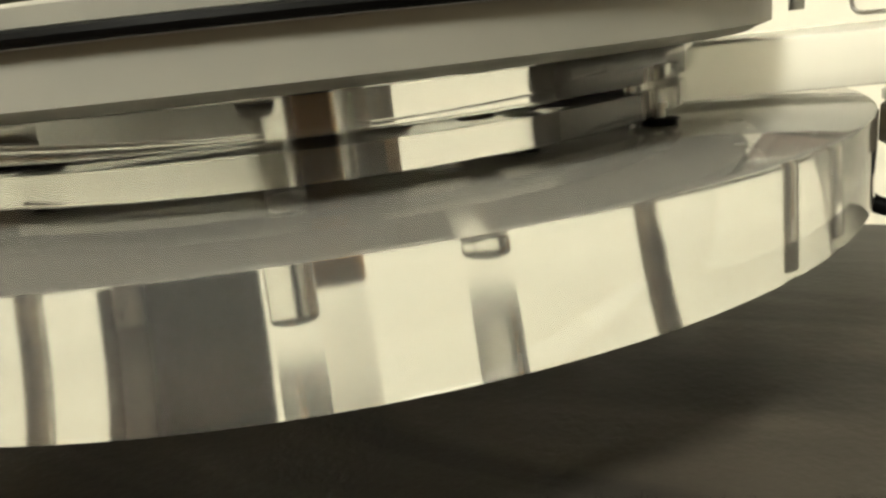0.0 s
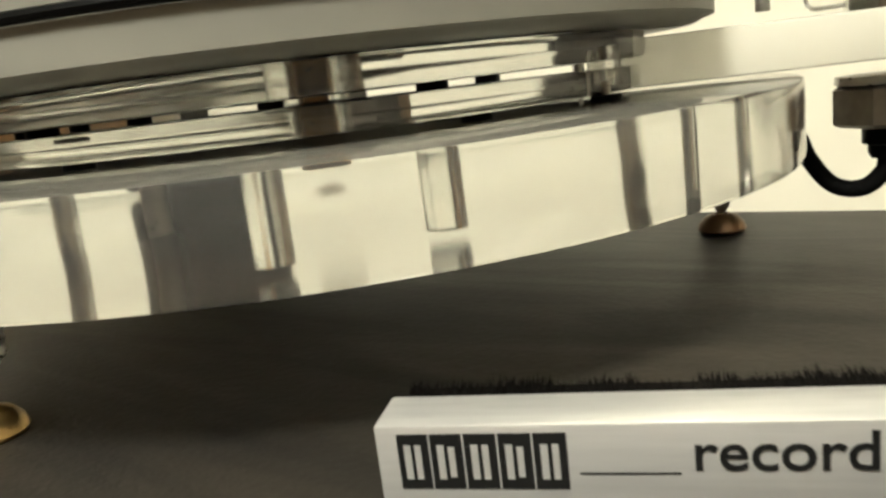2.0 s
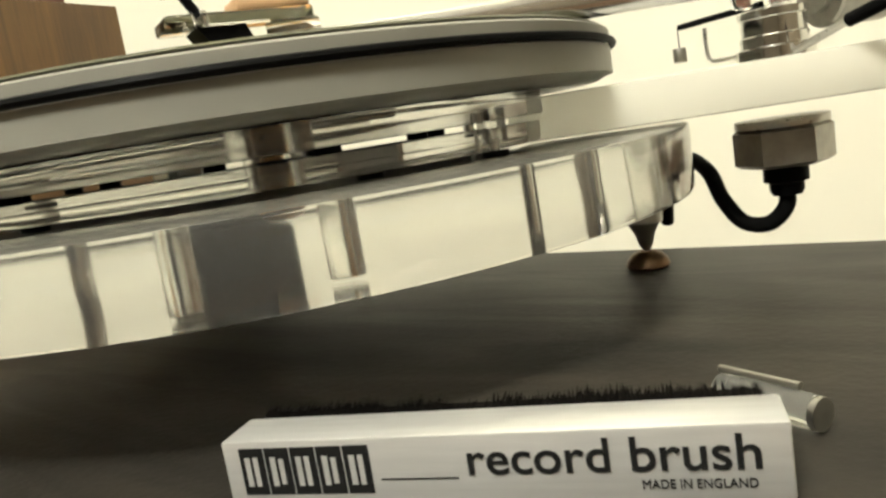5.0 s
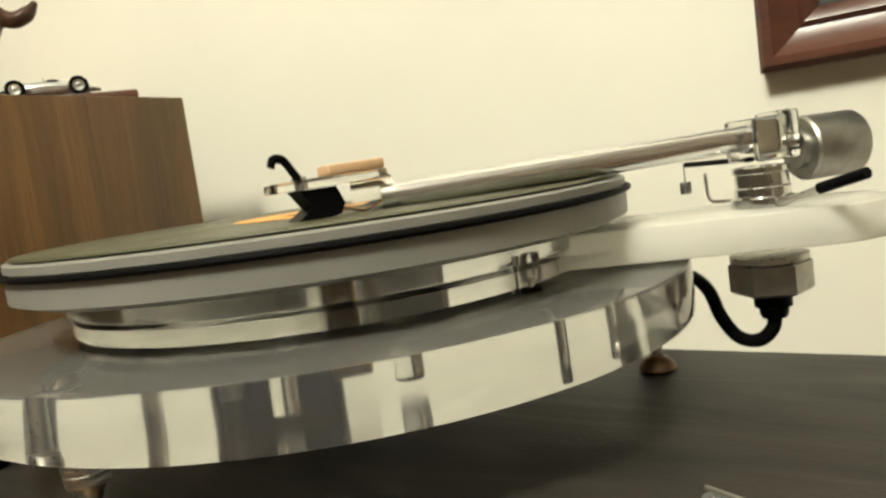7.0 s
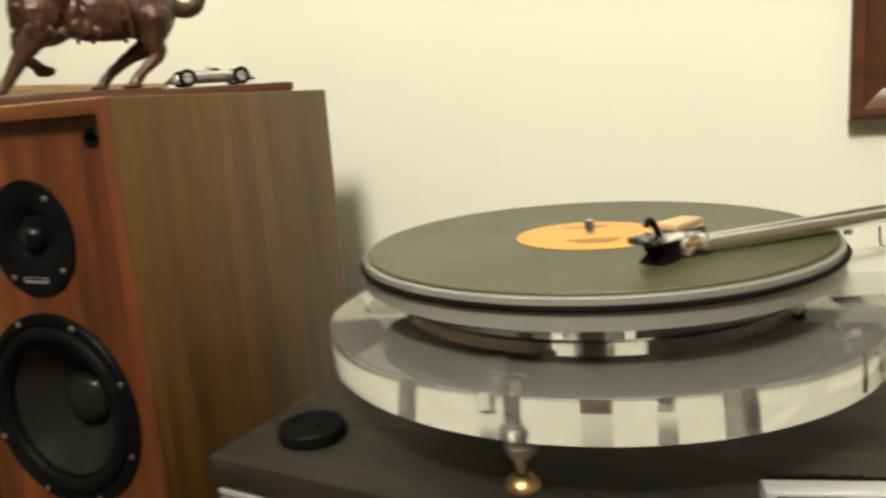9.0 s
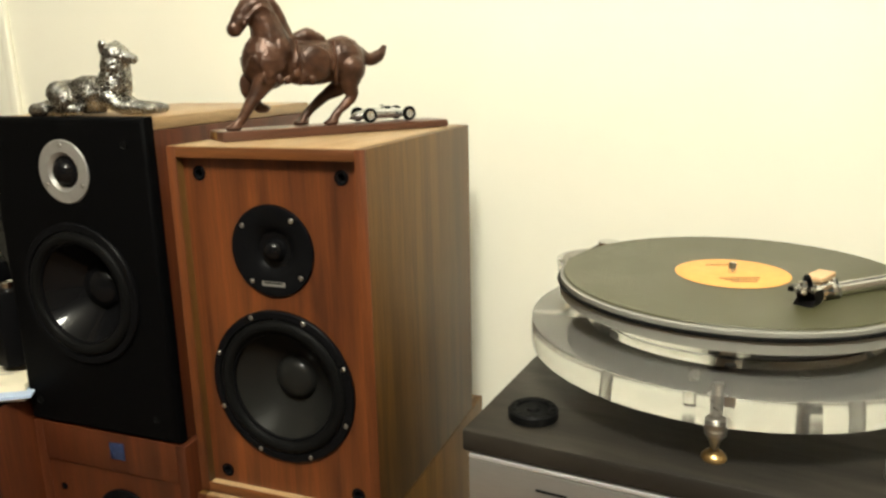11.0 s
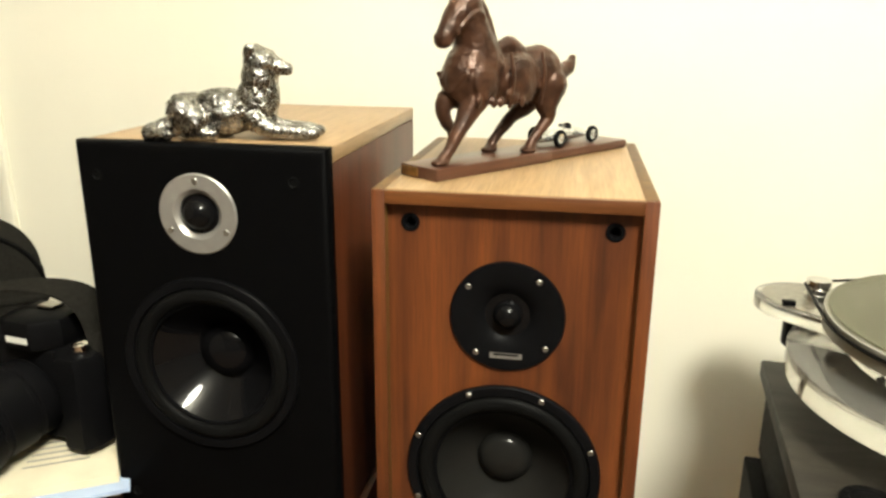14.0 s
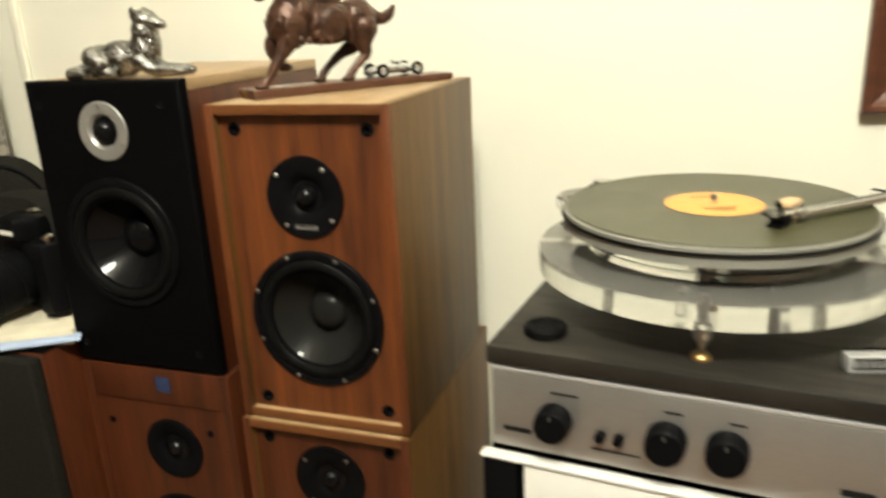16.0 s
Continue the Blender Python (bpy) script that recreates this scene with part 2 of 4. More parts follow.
def slab_stone():
    """Dark grey-brown board: long cloudy streaks, rubbed pale patches, fine grain and dust."""
    m = mat("dark_grey_brown_slab", (0.02, 0.016, 0.012), 0.5, bump=0.14, bump_scale=420)
    nt = m.node_tree
    b = nt.nodes["Principled BSDF"]
    tc = nt.nodes.new("ShaderNodeTexCoord")
    mp = nt.nodes.new("ShaderNodeMapping")
    mp.inputs["Rotation"].default_value = (0, 0, radians(24))
    mp.inputs["Scale"].default_value = (5, 26, 8)
    nt.links.new(tc.outputs["Object"], mp.inputs["Vector"])
    streak = nt.nodes.new("ShaderNodeTexNoise")
    streak.inputs["Scale"].default_value, streak.inputs["Detail"].default_value = 1.3, 9
    streak.inputs["Distortion"].default_value = 1.4
    nt.links.new(mp.outputs[0], streak.inputs["Vector"])
    ramp = nt.nodes.new("ShaderNodeValToRGB")
    ramp.color_ramp.elements[0].color, ramp.color_ramp.elements[0].position = (0.0082, 0.0068, 0.0050, 1), 0.34
    ramp.color_ramp.elements[1].color, ramp.color_ramp.elements[1].position = (0.027, 0.0225, 0.0170, 1), 0.68
    nt.links.new(streak.outputs["Fac"], ramp.inputs["Fac"])
    fine = nt.nodes.new("ShaderNodeTexNoise")
    fine.inputs["Scale"].default_value, fine.inputs["Detail"].default_value = 900, 2
    nt.links.new(tc.outputs["Object"], fine.inputs["Vector"])
    mr = nt.nodes.new("ShaderNodeMapRange")
    mr.inputs["To Min"].default_value, mr.inputs["To Max"].default_value = 0.7, 1.3
    nt.links.new(fine.outputs["Fac"], mr.inputs["Value"])
    mx = nt.nodes.new("ShaderNodeMix")
    mx.data_type, mx.blend_type = "RGBA", "MULTIPLY"
    mx.inputs["Factor"].default_value = 1.0
    nt.links.new(ramp.outputs["Color"], mx.inputs["A"])
    nt.links.new(mr.outputs[0], mx.inputs["B"])
    nt.links.new(mx.outputs["Result"], b.inputs["Base Color"])
    gloss = nt.nodes.new("ShaderNodeMapRange")
    gloss.inputs["To Min"].default_value, gloss.inputs["To Max"].default_value = 0.62, 0.40
    nt.links.new(streak.outputs["Fac"], gloss.inputs["Value"])
    nt.links.new(gloss.outputs[0], b.inputs["Roughness"])
    return m


M_SLAB = slab_stone()
M_VINYL = vinyl()
M_CURTAIN = curtain_cloth()


# ---- mesh tools ----
def part(name, bm, material, parent=None, label="", m=None, smooth=True, angle=35):
    me = bpy.data.meshes.new(name)
    bmesh.ops.recalc_face_normals(bm, faces=bm.faces)
    bm.to_mesh(me)
    bm.free()
    if smooth:
        for p in me.polygons:
            p.use_smooth = True
        me.set_sharp_from_angle(angle=radians(angle))
    for mm in material if isinstance(material, (list, tuple)) else [material]:
        me.materials.append(mm)
    ob = new(name, me)
    if parent:
        ob.parent = parent
    if m is not None:
        ob.matrix_basis = m
    if label:
        ob["label"] = label
    return ob


def empty(name, m, label, category, group="", kind=""):
    ob = new(name)
    ob.empty_display_size = 0.02
    ob.matrix_basis = m
    return tagged(ob, label, category, group, kind)


def box(sx, sy, sz, at=(0, 0, 0), bevel=0.0, seg=2, bm=None, rot=None):
    """A box of that size whose base centre is at 'at'."""
    own = bm if bm is not None else bmesh.new()
    tmp = bmesh.new()
    bmesh.ops.create_cube(tmp, size=1)
    bmesh.ops.scale(tmp, vec=(sx, sy, sz), verts=tmp.verts)
    if bevel:
        bmesh.ops.bevel(tmp, geom=list(tmp.edges), offset=bevel, segments=seg, affect="EDGES", profile=0.5)
    if rot is not None:
        bmesh.ops.transform(tmp, matrix=rot, verts=tmp.verts)
    bmesh.ops.translate(tmp, vec=(at[0], at[1], at[2] + sz / 2), verts=tmp.verts)
    return join(own, tmp)


def join(bm, tmp, m=None):
    me = bpy.data.meshes.new("tmp")
    if m is not None:
        bmesh.ops.transform(tmp, matrix=m, verts=tmp.verts)
    tmp.to_mesh(me)
    tmp.free()
    bm.from_mesh(me)
    bpy.data.meshes.remove(me)
    return bm


def lathe(profile, seg=48, bm=None, m=None, close=True):
    """Revolve (r, z) pairs round z; r = 0 ends close the form."""
    own = bm if bm is not None else bmesh.new()
    tmp = bmesh.new()
    rings = []
    for r, z in profile:
        if r < 1e-6:
            rings.append([tmp.verts.new((0, 0, z))])
        else:
            rings.append([tmp.verts.new((r * math.cos(2 * math.pi * i / seg), r * math.sin(2 * math.pi * i / seg), z)) for i in range(seg)])
    for a, b in zip(rings, rings[1:]):
        for i in range(seg):
            j = (i + 1) % seg
            if len(a) == 1 and len(b) > 1:
                tmp.faces.new((a[0], b[i], b[j]))
            elif len(b) == 1 and len(a) > 1:
                tmp.faces.new((a[i], b[0], a[j]))
            elif len(a) > 1:
                tmp.faces.new((a[i], b[i], b[j], a[j]))
    return join(own, tmp, m)


def disc(r, z0, z1, bev=0.001, seg=64, bm=None, m=None):
    return lathe([(0, z0), (r - bev, z0), (r - bev * 0.3, z0 + bev * 0.3), (r, z0 + bev), (r, z1 - bev), (r - bev * 0.3, z1 - bev * 0.3), (r - bev, z1), (0, z1)], seg, bm, m)


def tube(points, r, seg=10, bm=None, radii=None):
    """A round bar along points, with a ring at each."""
    own = bm if bm is not None else bmesh.new()
    pts = [Vector(p) for p in points]
    tmp = bmesh.new()
    rings = []
    side = None
    for k, p in enumerate(pts):
        d = (pts[min(k + 1, len(pts) - 1)] - pts[max(k - 1, 0)]).normalized()
        if side is None:
            side = d.orthogonal().normalized()
        side = (side - d * side.dot(d)).normalized()
        up = d.cross(side)
        rr = radii[k] if radii else r
        rings.append([tmp.verts.new(p + rr * (side * math.cos(2 * math.pi * i / seg) + up * math.sin(2 * math.pi * i / seg))) for i in range(seg)])
    for a, b in zip(rings, rings[1:]):
        for i in range(seg):
            j = (i + 1) % seg
            tmp.faces.new((a[i], a[j], b[j], b[i]))
    tmp.faces.new(rings[0][::-1])
    tmp.faces.new(rings[-1])
    return join(own, tmp)


def bend(points, n=8):
    """A smooth curve through points (Catmull-Rom)."""
    p = [Vector(q) for q in points]
    p = [2 * p[0] - p[1]] + p + [2 * p[-1] - p[-2]]
    out = []
    for i in range(1, len(p) - 2):
        for k in range(n):
            t = k / n
            out.append(0.5 * (2 * p[i] + (p[i + 1] - p[i - 1]) * t + (2 * p[i - 1] - 5 * p[i] + 4 * p[i + 1] - p[i + 2]) * t * t + (3 * p[i] - p[i - 1] - 3 * p[i + 1] + p[i + 2]) * t ** 3))
    return out + [p[-2]]


def slab_shape(outline, z0, z1, bev=0.001, bm=None):
    """An upright prism over a plan outline, with eased edges."""
    own = bm if bm is not None else bmesh.new()
    tmp = bmesh.new()
    f = tmp.faces.new([tmp.verts.new((x, y, z0)) for x, y in outline])
    ext = bmesh.ops.extrude_face_region(tmp, geom=[f])
    bmesh.ops.translate(tmp, vec=(0, 0, z1 - z0), verts=[v for v in ext["geom"] if isinstance(v, bmesh.types.BMVert)])
    bmesh.ops.recalc_face_normals(tmp, faces=tmp.faces)
    if bev:
        rim = [e for e in tmp.edges if abs(e.verts[0].co.z - e.verts[1].co.z) < 1e-6]
        bmesh.ops.bevel(tmp, geom=rim, offset=bev, segments=2, affect="EDGES", profile=0.5)
    return join(own, tmp)


def words(text, size, m, material, parent, name="lettering", width=None, bold=0.0):
    cu = bpy.data.curves.new(name, "FONT")
    cu.body, cu.size, cu.extrude, cu.offset = text, size, 0.0001, bold
    tmp = new("words_tmp", cu)
    bpy.context.view_layer.update()
    me = bpy.data.meshes.new_from_object(tmp.evaluated_get(bpy.context.evaluated_depsgraph_get()))
    bpy.data.objects.remove(tmp)
    me.materials.clear()
    me.materials.append(material)
    me.name = name
    if width:
        xs = [v.co.x for v in me.vertices]
        k = width / (max(xs) - min(xs))
        for v in me.vertices:
            v.co.x *= k
    ob = new(name, me)
    ob.parent = parent
    ob.matrix_basis = m
    return ob


# ---- the room ----
def wall(name, sx, sy, sz, at, material, label, category="wall"):
    ob = part(name, box(sx, sy, sz), material, m=pose(*at), smooth=False)
    return tagged(ob, label, category, kind="structure")


WALL_Y = 0.715
wall("wall_north", 4.4, 0.12, 2.6, (-0.1, WALL_Y + 0.06, 0), M_WALL, "cream painted plaster wall behind the hifi")
# Side and far walls are out of view, added dark to hold down fill light.
wall("wall_west", 0.12, 5.2, 2.6, (-2.36, -1.885, 0), M_WALL_UNSEEN, "unseen dull brown side wall that keeps fill light low")
wall("wall_east", 0.12, 5.2, 2.6, (2.16, -1.885, 0), M_WALL_UNSEEN, "unseen dull brown side wall that keeps fill light low")
wall("wall_south", 4.4, 0.12, 2.6, (-0.1, -4.545, 0), M_WALL_UNSEEN, "unseen dull brown far wall that keeps fill light low")
wall("floor", 4.64, 5.5, 0.1, (-0.1, -1.9, -0.1), M_FLOOR, "unseen dark brown floor that keeps fill light low", "floor")
wall("ceiling", 4.64, 5.5, 0.1, (-0.1, -1.9, 2.6), M_CEIL, "white painted ceiling", "ceiling")

# ceiling lamp that lights the room
LAMP = (0.02, -0.85, 2.26)
lamp = empty("ceiling_lamp", pose(*LAMP), "glowing glass globe lamp hanging from the ceiling", "lamp")
part("globe", lathe([(0, -0.20), (0.077, -0.185), (0.141, -0.141), (0.185, -0.077), (0.20, 0), (0.185, 0.077), (0.141, 0.141), (0.077, 0.185), (0.02, 0.2), (0, 0.2)], 32), M_LAMP, lamp)
part("stem", tube([(0, 0, 0.19), (0, 0, 0.345)], 0.008), M_BRASS, lamp)


def curtain():
    bm = bmesh.new()
    cols = []
    n = 90
    for k in range(n + 1):
        x = -2.2 + 0.88 * k / n
        y = WALL_Y - 0.07 - 0.03 * math.sin(k * 0.62) - 0.012 * math.sin(k * 1.57 + 1)
        cols.append([bm.verts.new((x, y + 0.01 * math.sin(z * 3 + k * 0.3), z)) for z in (0.05, 0.5, 0.9, 1.3, 1.7, 2.3)])
    for a, b in zip(cols, cols[1:]):
        for i in range(5):
            bm.faces.new((a[i], b[i], b[i + 1], a[i + 1]))
    ext = bmesh.ops.solidify(bm, geom=list(bm.faces), thickness=0.003)
    ob = part("curtain", bm, M_CURTAIN, angle=80)
    tagged(ob, "grey-brown patterned curtain hanging in soft folds", "curtain")


curtain()
rail = part("curtain_rail", tube([(-2.25, WALL_Y - 0.06, 2.31), (-1.28, WALL_Y - 0.06, 2.31)], 0.012), M_BRASS)
tagged(rail, "brass curtain rail fixed on the wall", "rail", kind="structure")
pipe = part("conduit", box(0.020, 0.012, 2.5, (-1.285, WALL_Y - 0.006, 0), 0.004), M_WALL, smooth=True)
tagged(pipe, "cream painted cable conduit running up the wall", "conduit", kind="structure")


def picture():
    x0, z0, w, h, fw = 0.1260, 0.862, 0.46, 0.56, 0.042
    p = empty("framed_picture", pose(x0, WALL_Y, z0), "dark mahogany picture frame with glazed dark print", "picture")
    # moulding profile: (inwards, outwards from the wall)
    prof = [(0, 0.002), (0, 0.020), (0.004, 0.024), (0.010, 0.024), (0.016, 0.018), (0.028, 0.014), (0.032, 0.017), (0.037, 0.015), (0.042, 0.008), (0.042, 0.002)]

    def side(a, b, inward):
        bm = bmesh.new()
        ra, rb = [], []
        d = (Vector(b) - Vector(a)).normalized()
        iw = Vector(inward)
        for u, v in prof:
            ra.append(bm.verts.new(Vector((a[0], -v, a[1])) + Vector((iw.x * u + d.x * u, 0, iw.y * u + d.y * u))))
            rb.append(bm.verts.new(Vector((b[0], -v, b[1])) + Vector((iw.x * u - d.x * u, 0, iw.y * u - d.y * u))))
        for i in range(len(prof)):
            j = (i + 1) % len(prof)
            bm.faces.new((ra[i], ra[j], rb[j], rb[i]))
        bm.faces.new(ra)
        bm.faces.new(rb[::-1])
        part("frame_side", bm, M_MAHOG, p)
    side((0, 0), (w, 0), (0, 1))
    side((w, h), (0, h), (0, -1))
    side((0, h), (0, 0), (1, 0))
    side((w, 0), (w, h), (-1, 0))
    pr = part("print", box(w - 2 * fw + 0.004, 0.002, h - 2 * fw + 0.004, (w / 2, -0.004, fw - 0.002)), M_PIC, p, "dark green-grey print")
    part("pale_mark", box(0.012, 0.001, 0.03, (fw + 0.022, -0.0015, 0.004), 0.0003), M_PAPER, pr, m=pose(0, -0.004, fw))


picture()

# ---- the stack under the turntable ----
YAW = -6.0
SLAB = pose(-0.2600, 0.2220, 0.0, 0, 0, YAW)   # its front left corner; x along the front, y to the back
SW, SD = 0.447, 0.312


def on_stack(x, y, z, rz=0):
    return SLAB @ pose(x, y, z, 0, 0, rz)


slab = empty("slab", on_stack(0, 0, 0.685), "dark grey-brown stone-like slab under the turntable", "slab")
part("top_board", box(SW, SD, 0.0195, (SW / 2, SD / 2, 0.0005), 0.0025), M_SLAB, slab)
edge = part("fluted_edge", box(0.006, SD - 0.02, 0.016, (SW + 0.004, SD / 2, 0.001), 0.001), M_SLAB, slab)

amp = empty("amplifier", on_stack(0.006, 0.004, 0.590), "silver-fronted stereo amplifier with black knobs", "amplifier")
AW = 0.43
part("case", box(AW - 0.006, SD - 0.03, 0.088, (AW / 2, SD / 2 + 0.006, 0.006), 0.002), M_BLACKM, amp)
fp = part("front_panel", box(AW, 0.008, 0.082, (AW / 2, 0.0, 0.008), 0.0018), M_ALUD, amp, "brushed grey aluminium front")
part("panel_lip", box(AW, 0.012, 0.0035, (AW / 2, 0.002, 0.0905), 0.001), M_ALU, amp)
for i in range(4):
    part("amp_foot", disc(0.011, 0, 0.0075, 0.001, 20), M_RUBBER, amp, m=pose(0.03 + (i % 2) * 0.37, 0.04 + (i // 2) * 0.2, -0.001))


for i in range(16):
    part("cooling_fin", box(0.012, 0.0035, 0.078, (AW + 0.004, 0.035 + 0.0155 * i, 0.010), 0.0006), M_BLACK, amp)


def knob(x, z, r, depth=0.020):
    k = part("knob", lathe([(0, 0), (r, 0), (r, depth * 0.55), (r * 0.95, depth * 0.62), (r * 0.93, depth * 0.95), (r * 0.86, depth), (0, depth * 0.97)], 36), M_BLACK, amp, m=pose(x, -0.004, z, 90))
    part("pointer", box(r * 0.05, r * 0.30, 0.0006, (0, r * 0.62, depth * 0.975)), M_GREYP, k)


for kx, kz, kr in ((0.064, 0.047, 0.0175), (0.168, 0.0475, 0.0185), (0.220, 0.0485, 0.0185)):
    knob(kx, kz, kr)
for kx in (0.1085, 0.1255):
    part("push_button", disc(0.0052, 0, 0.009, 0.001, 20), M_BLACK, amp, m=pose(kx, -0.004, 0.0395, 90))
for bx, bz, bw, bh in ((0.012, 0.026, 0.028, 0.005), (0.31, 0.025, 0.026, 0.006), (0.06, 0.074, 0.026, 0.002), (0.165, 0.074, 0.016, 0.002), (0.22, 0.073, 0.014, 0.002), (0.10, 0.023, 0.045, 0.0015), (0.40, 0.05, 0.012, 0.012)):
    part("panel_mark", box(bw, 0.0006, bh, (bx + bw / 2, -0.0045, bz), 0), M_INK, amp, smooth=False)

comp = empty("lower_component", on_stack(-0.006, 0.002, 0.465), "white-fronted hifi unit with black corner under the amplifier", "hifi unit")
part("case", box(0.44, SD - 0.02, 0.118, (0.222, SD / 2 + 0.008, 0.002), 0.003), M_BLACKM, comp)
part("front_panel", box(0.40, 0.012, 0.112, (0.245, -0.002, 0.006), 0.003), M_WHITE, comp)
part("panel_lip", box(0.445, 0.014, 0.004, (0.2225, -0.003, 0.1195), 0.001), M_WHITE, comp)
part("corner_block", box(0.036, 0.02, 0.112, (0.020, 0.001, 0.006), 0.003), M_BLACK, comp)
rack = empty("hifi_stand", on_stack(0, 0, 0), "dark wooden stand that carries the hifi units", "stand")
part("shelf", box(0.50, 0.34, 0.025, (0.22, 0.15, 0.439), 0.003), M_PLANK, rack)
for i in range(4):
    part("leg", box(0.04, 0.04, 0.439, (-0.005 + 0.45 * (i % 2), 0.005 + 0.29 * (i // 2), 0), 0.003), M_PLANK, rack)


# ---- turntable ----
CX, CY, TTZ = -0.0555, 0.3934, 0.706
PIV = Vector((0.153 - CX, 0.453 - CY, 0))
tt = empty("turntable", pose(CX, CY, TTZ), "clear acrylic belt-drive turntable with grey platter", "turntable")
BZ0, BZ1, BR = 0.0368, 0.0618, 0.1820
part("base", disc(BR, BZ0, BZ1, 0.0016, 128), M_ACRYLD, tt, "thick clear acrylic disc")
FEET = [(-0.006, -0.157), (0.149, 0.0635), (-0.137, 0.094)]
for fx, fy in FEET:
    prof = [(0, 0.0366), (0.0085, 0.0366), (0.0118, 0.031), (0.0118, 0.0275)]
    for i in range(3):
        z = 0.0275 - i * 0.003
        prof += [(0.0105, z), (0.0105, z - 0.0010), (0.0115 - i * 0.0004, z - 0.0015), (0.0112 - i * 0.0004, z - 0.003)]
    prof += [(0.0085, 0.0175), (0.0055, 0.0135), (0.004, 0.009), (0.0015, 0.0062), (0, 0.006)]
    prof = [(r * 0.78, z * 1.052) for r, z in prof]
    f = part("foot", lathe(prof, 32), M_STEEL if fx < 0.1 else M_NICKEL, tt, "ribbed steel cone spike", m=pose(fx, fy, 0))
    part("cup", lathe([(0, 0.0), (0.0088, 0.0), (0.0096, 0.0012), (0.0090, 0.0035), (0.0066, 0.0062), (0.0036, 0.0075), (0.0028, 0.0068), (0, 0.0062)], 32), M_BRASS if fx < 0.1 else M_COPPERD, f, "brass cup", m=pose(0, 0, 0.7051 - TTZ))
    part("threaded_rod", disc(0.0042, BZ0 + 0.003, BZ1 - 0.002, 0.0003, 16), M_STEEL, f)
# studs let into the base
for a, r, rr, mm in ((-62, 0.118, 0.0045, M_ACRYLF), (-40, 0.10, 0.0050, M_ACRYLF), (-12, 0.150, 0.0024, M_CHROME), (-100, 0.135, 0.0045, M_ACRYLF), (-140, 0.10, 0.0045, M_ACRYLF), (70, 0.11, 0.0030, M_CHROME), (165, 0.12, 0.0030, M_CHROME), (20, 0.12, 0.0080, M_ACRYLF), (-25, 0.165, 0.0022, M_CHROME)):
    part("stud", disc(rr, BZ0 + 0.0003, BZ1 - 0.0003, 0.0002, 20), mm, tt, m=pose(r * math.cos(radians(a)), r * math.sin(radians(a)), 0))
# bearing in the middle
part("bearing_housing", disc(0.0070, BZ0 + 0.002, BZ1 - 0.003, 0.001, 40), M_BRONZE, tt)
br = part("bearing", disc(0.0050, BZ1, 0.0830, 0.0004, 32), M_BRONZE, tt, "bronze bearing shaft")
part("sleeve", lathe([(0.0055, BZ1), (0.0090, BZ1), (0.0090, 0.0715), (0.0135, 0.0720), (0.0135, 0.0828), (0.0055, 0.0828), (0.0055, BZ1)], 40), M_ACRYLF, br, "hazy acrylic sleeve")

# two-layer subchassis, cut away for the arm board
def cut_disc(r, cut, az, n=120):
    out = []
    for k in range(n):
        a = 2 * math.pi * k / n
        x, y = math.cos(a), math.sin(a)
        d = math.cos(a - radians(az))
        rr = r if d * r <= cut else cut / d
        out.append((x * rr, y * rr))
    return out


part("subchassis", slab_shape(cut_disc(0.134, 0.091, 48), 0.0738, 0.0826, 0.0010), M_ACRYL, tt, "clear acrylic upper plate")
part("lower_plate", slab_shape(cut_disc(0.132, 0.090, 48), 0.0640, 0.0716, 0.0010), M_ACRYL, tt, "clear acrylic lower plate")
for a, r in ((48, 0.08), (-40, 0.12), (-95, 0.12), (-150, 0.118), (120, 0.118), (190, 0.12), (-70, 0.06), (-125, 0.07), (10, 0.072)):
    part("spacer", disc(0.0045, 0.0714, 0.0740, 0.0003, 20), M_RUBBER, tt, m=pose(r * math.cos(radians(a)), r * math.sin(radians(a)), 0))
    part("spacer", disc(0.0045, 0.0617, 0.0642, 0.0003, 20), M_RUBBER, tt, m=pose(r * math.cos(radians(a + 6)), r * math.sin(radians(a + 6)), 0))


def bar_outline(start, end, half, r_end, n=18):
    s, e = Vector(start), Vector(end)
    d = (e - s).normalized()
    q = Vector((-d.y, d.x))
    pts = [s - q * half]
    base = e - d * 0.0
    for k in range(n + 1):
        a = -math.pi / 2 + math.pi * k / n
        pts.append(base + d * (math.cos(a) * r_end) + q * (math.sin(a) * half))
    pts.append(s + q * half)
    return [(p.x, p.y) for p in pts]


AB = Vector((PIV.x, PIV.y)).normalized()
bar = part("arm_board", slab_shape(bar_outline(AB * 0.115, Vector((PIV.x, PIV.y)) + AB * 0.019, 0.034, 0.036), 0.0636, 0.0800, 0.0012), M_BOARD, tt, "hazy acrylic arm board")
mp_end = Vector((-0.1360, 0.1260))
part("motor_board", slab_shape(bar_outline(mp_end.normalized() * 0.10, mp_end, 0.050, 0.055), 0.0636, 0.0770, 0.0012), M_ACRYL, tt, "clear acrylic motor board")
mpl = part("motor_plate", slab_shape(bar_outline(mp_end.normalized() * 0.125, mp_end, 0.044, 0.048), 0.0772, 0.0782, 0.0003), M_NICKEL, tt, "thin grey metal plate")
part("switch", box(0.012, 0.008, 0.005, (mp_end.x - 0.028, mp_end.y - 0.028, 0.0784), 0.0008), M_BLACK, mpl)
part("motor_can", disc(0.024, 0.0270, 0.0588, 0.002, 40), M_BLACK, tt, m=pose(mp_end.x, mp_end.y - 0.006, 0))
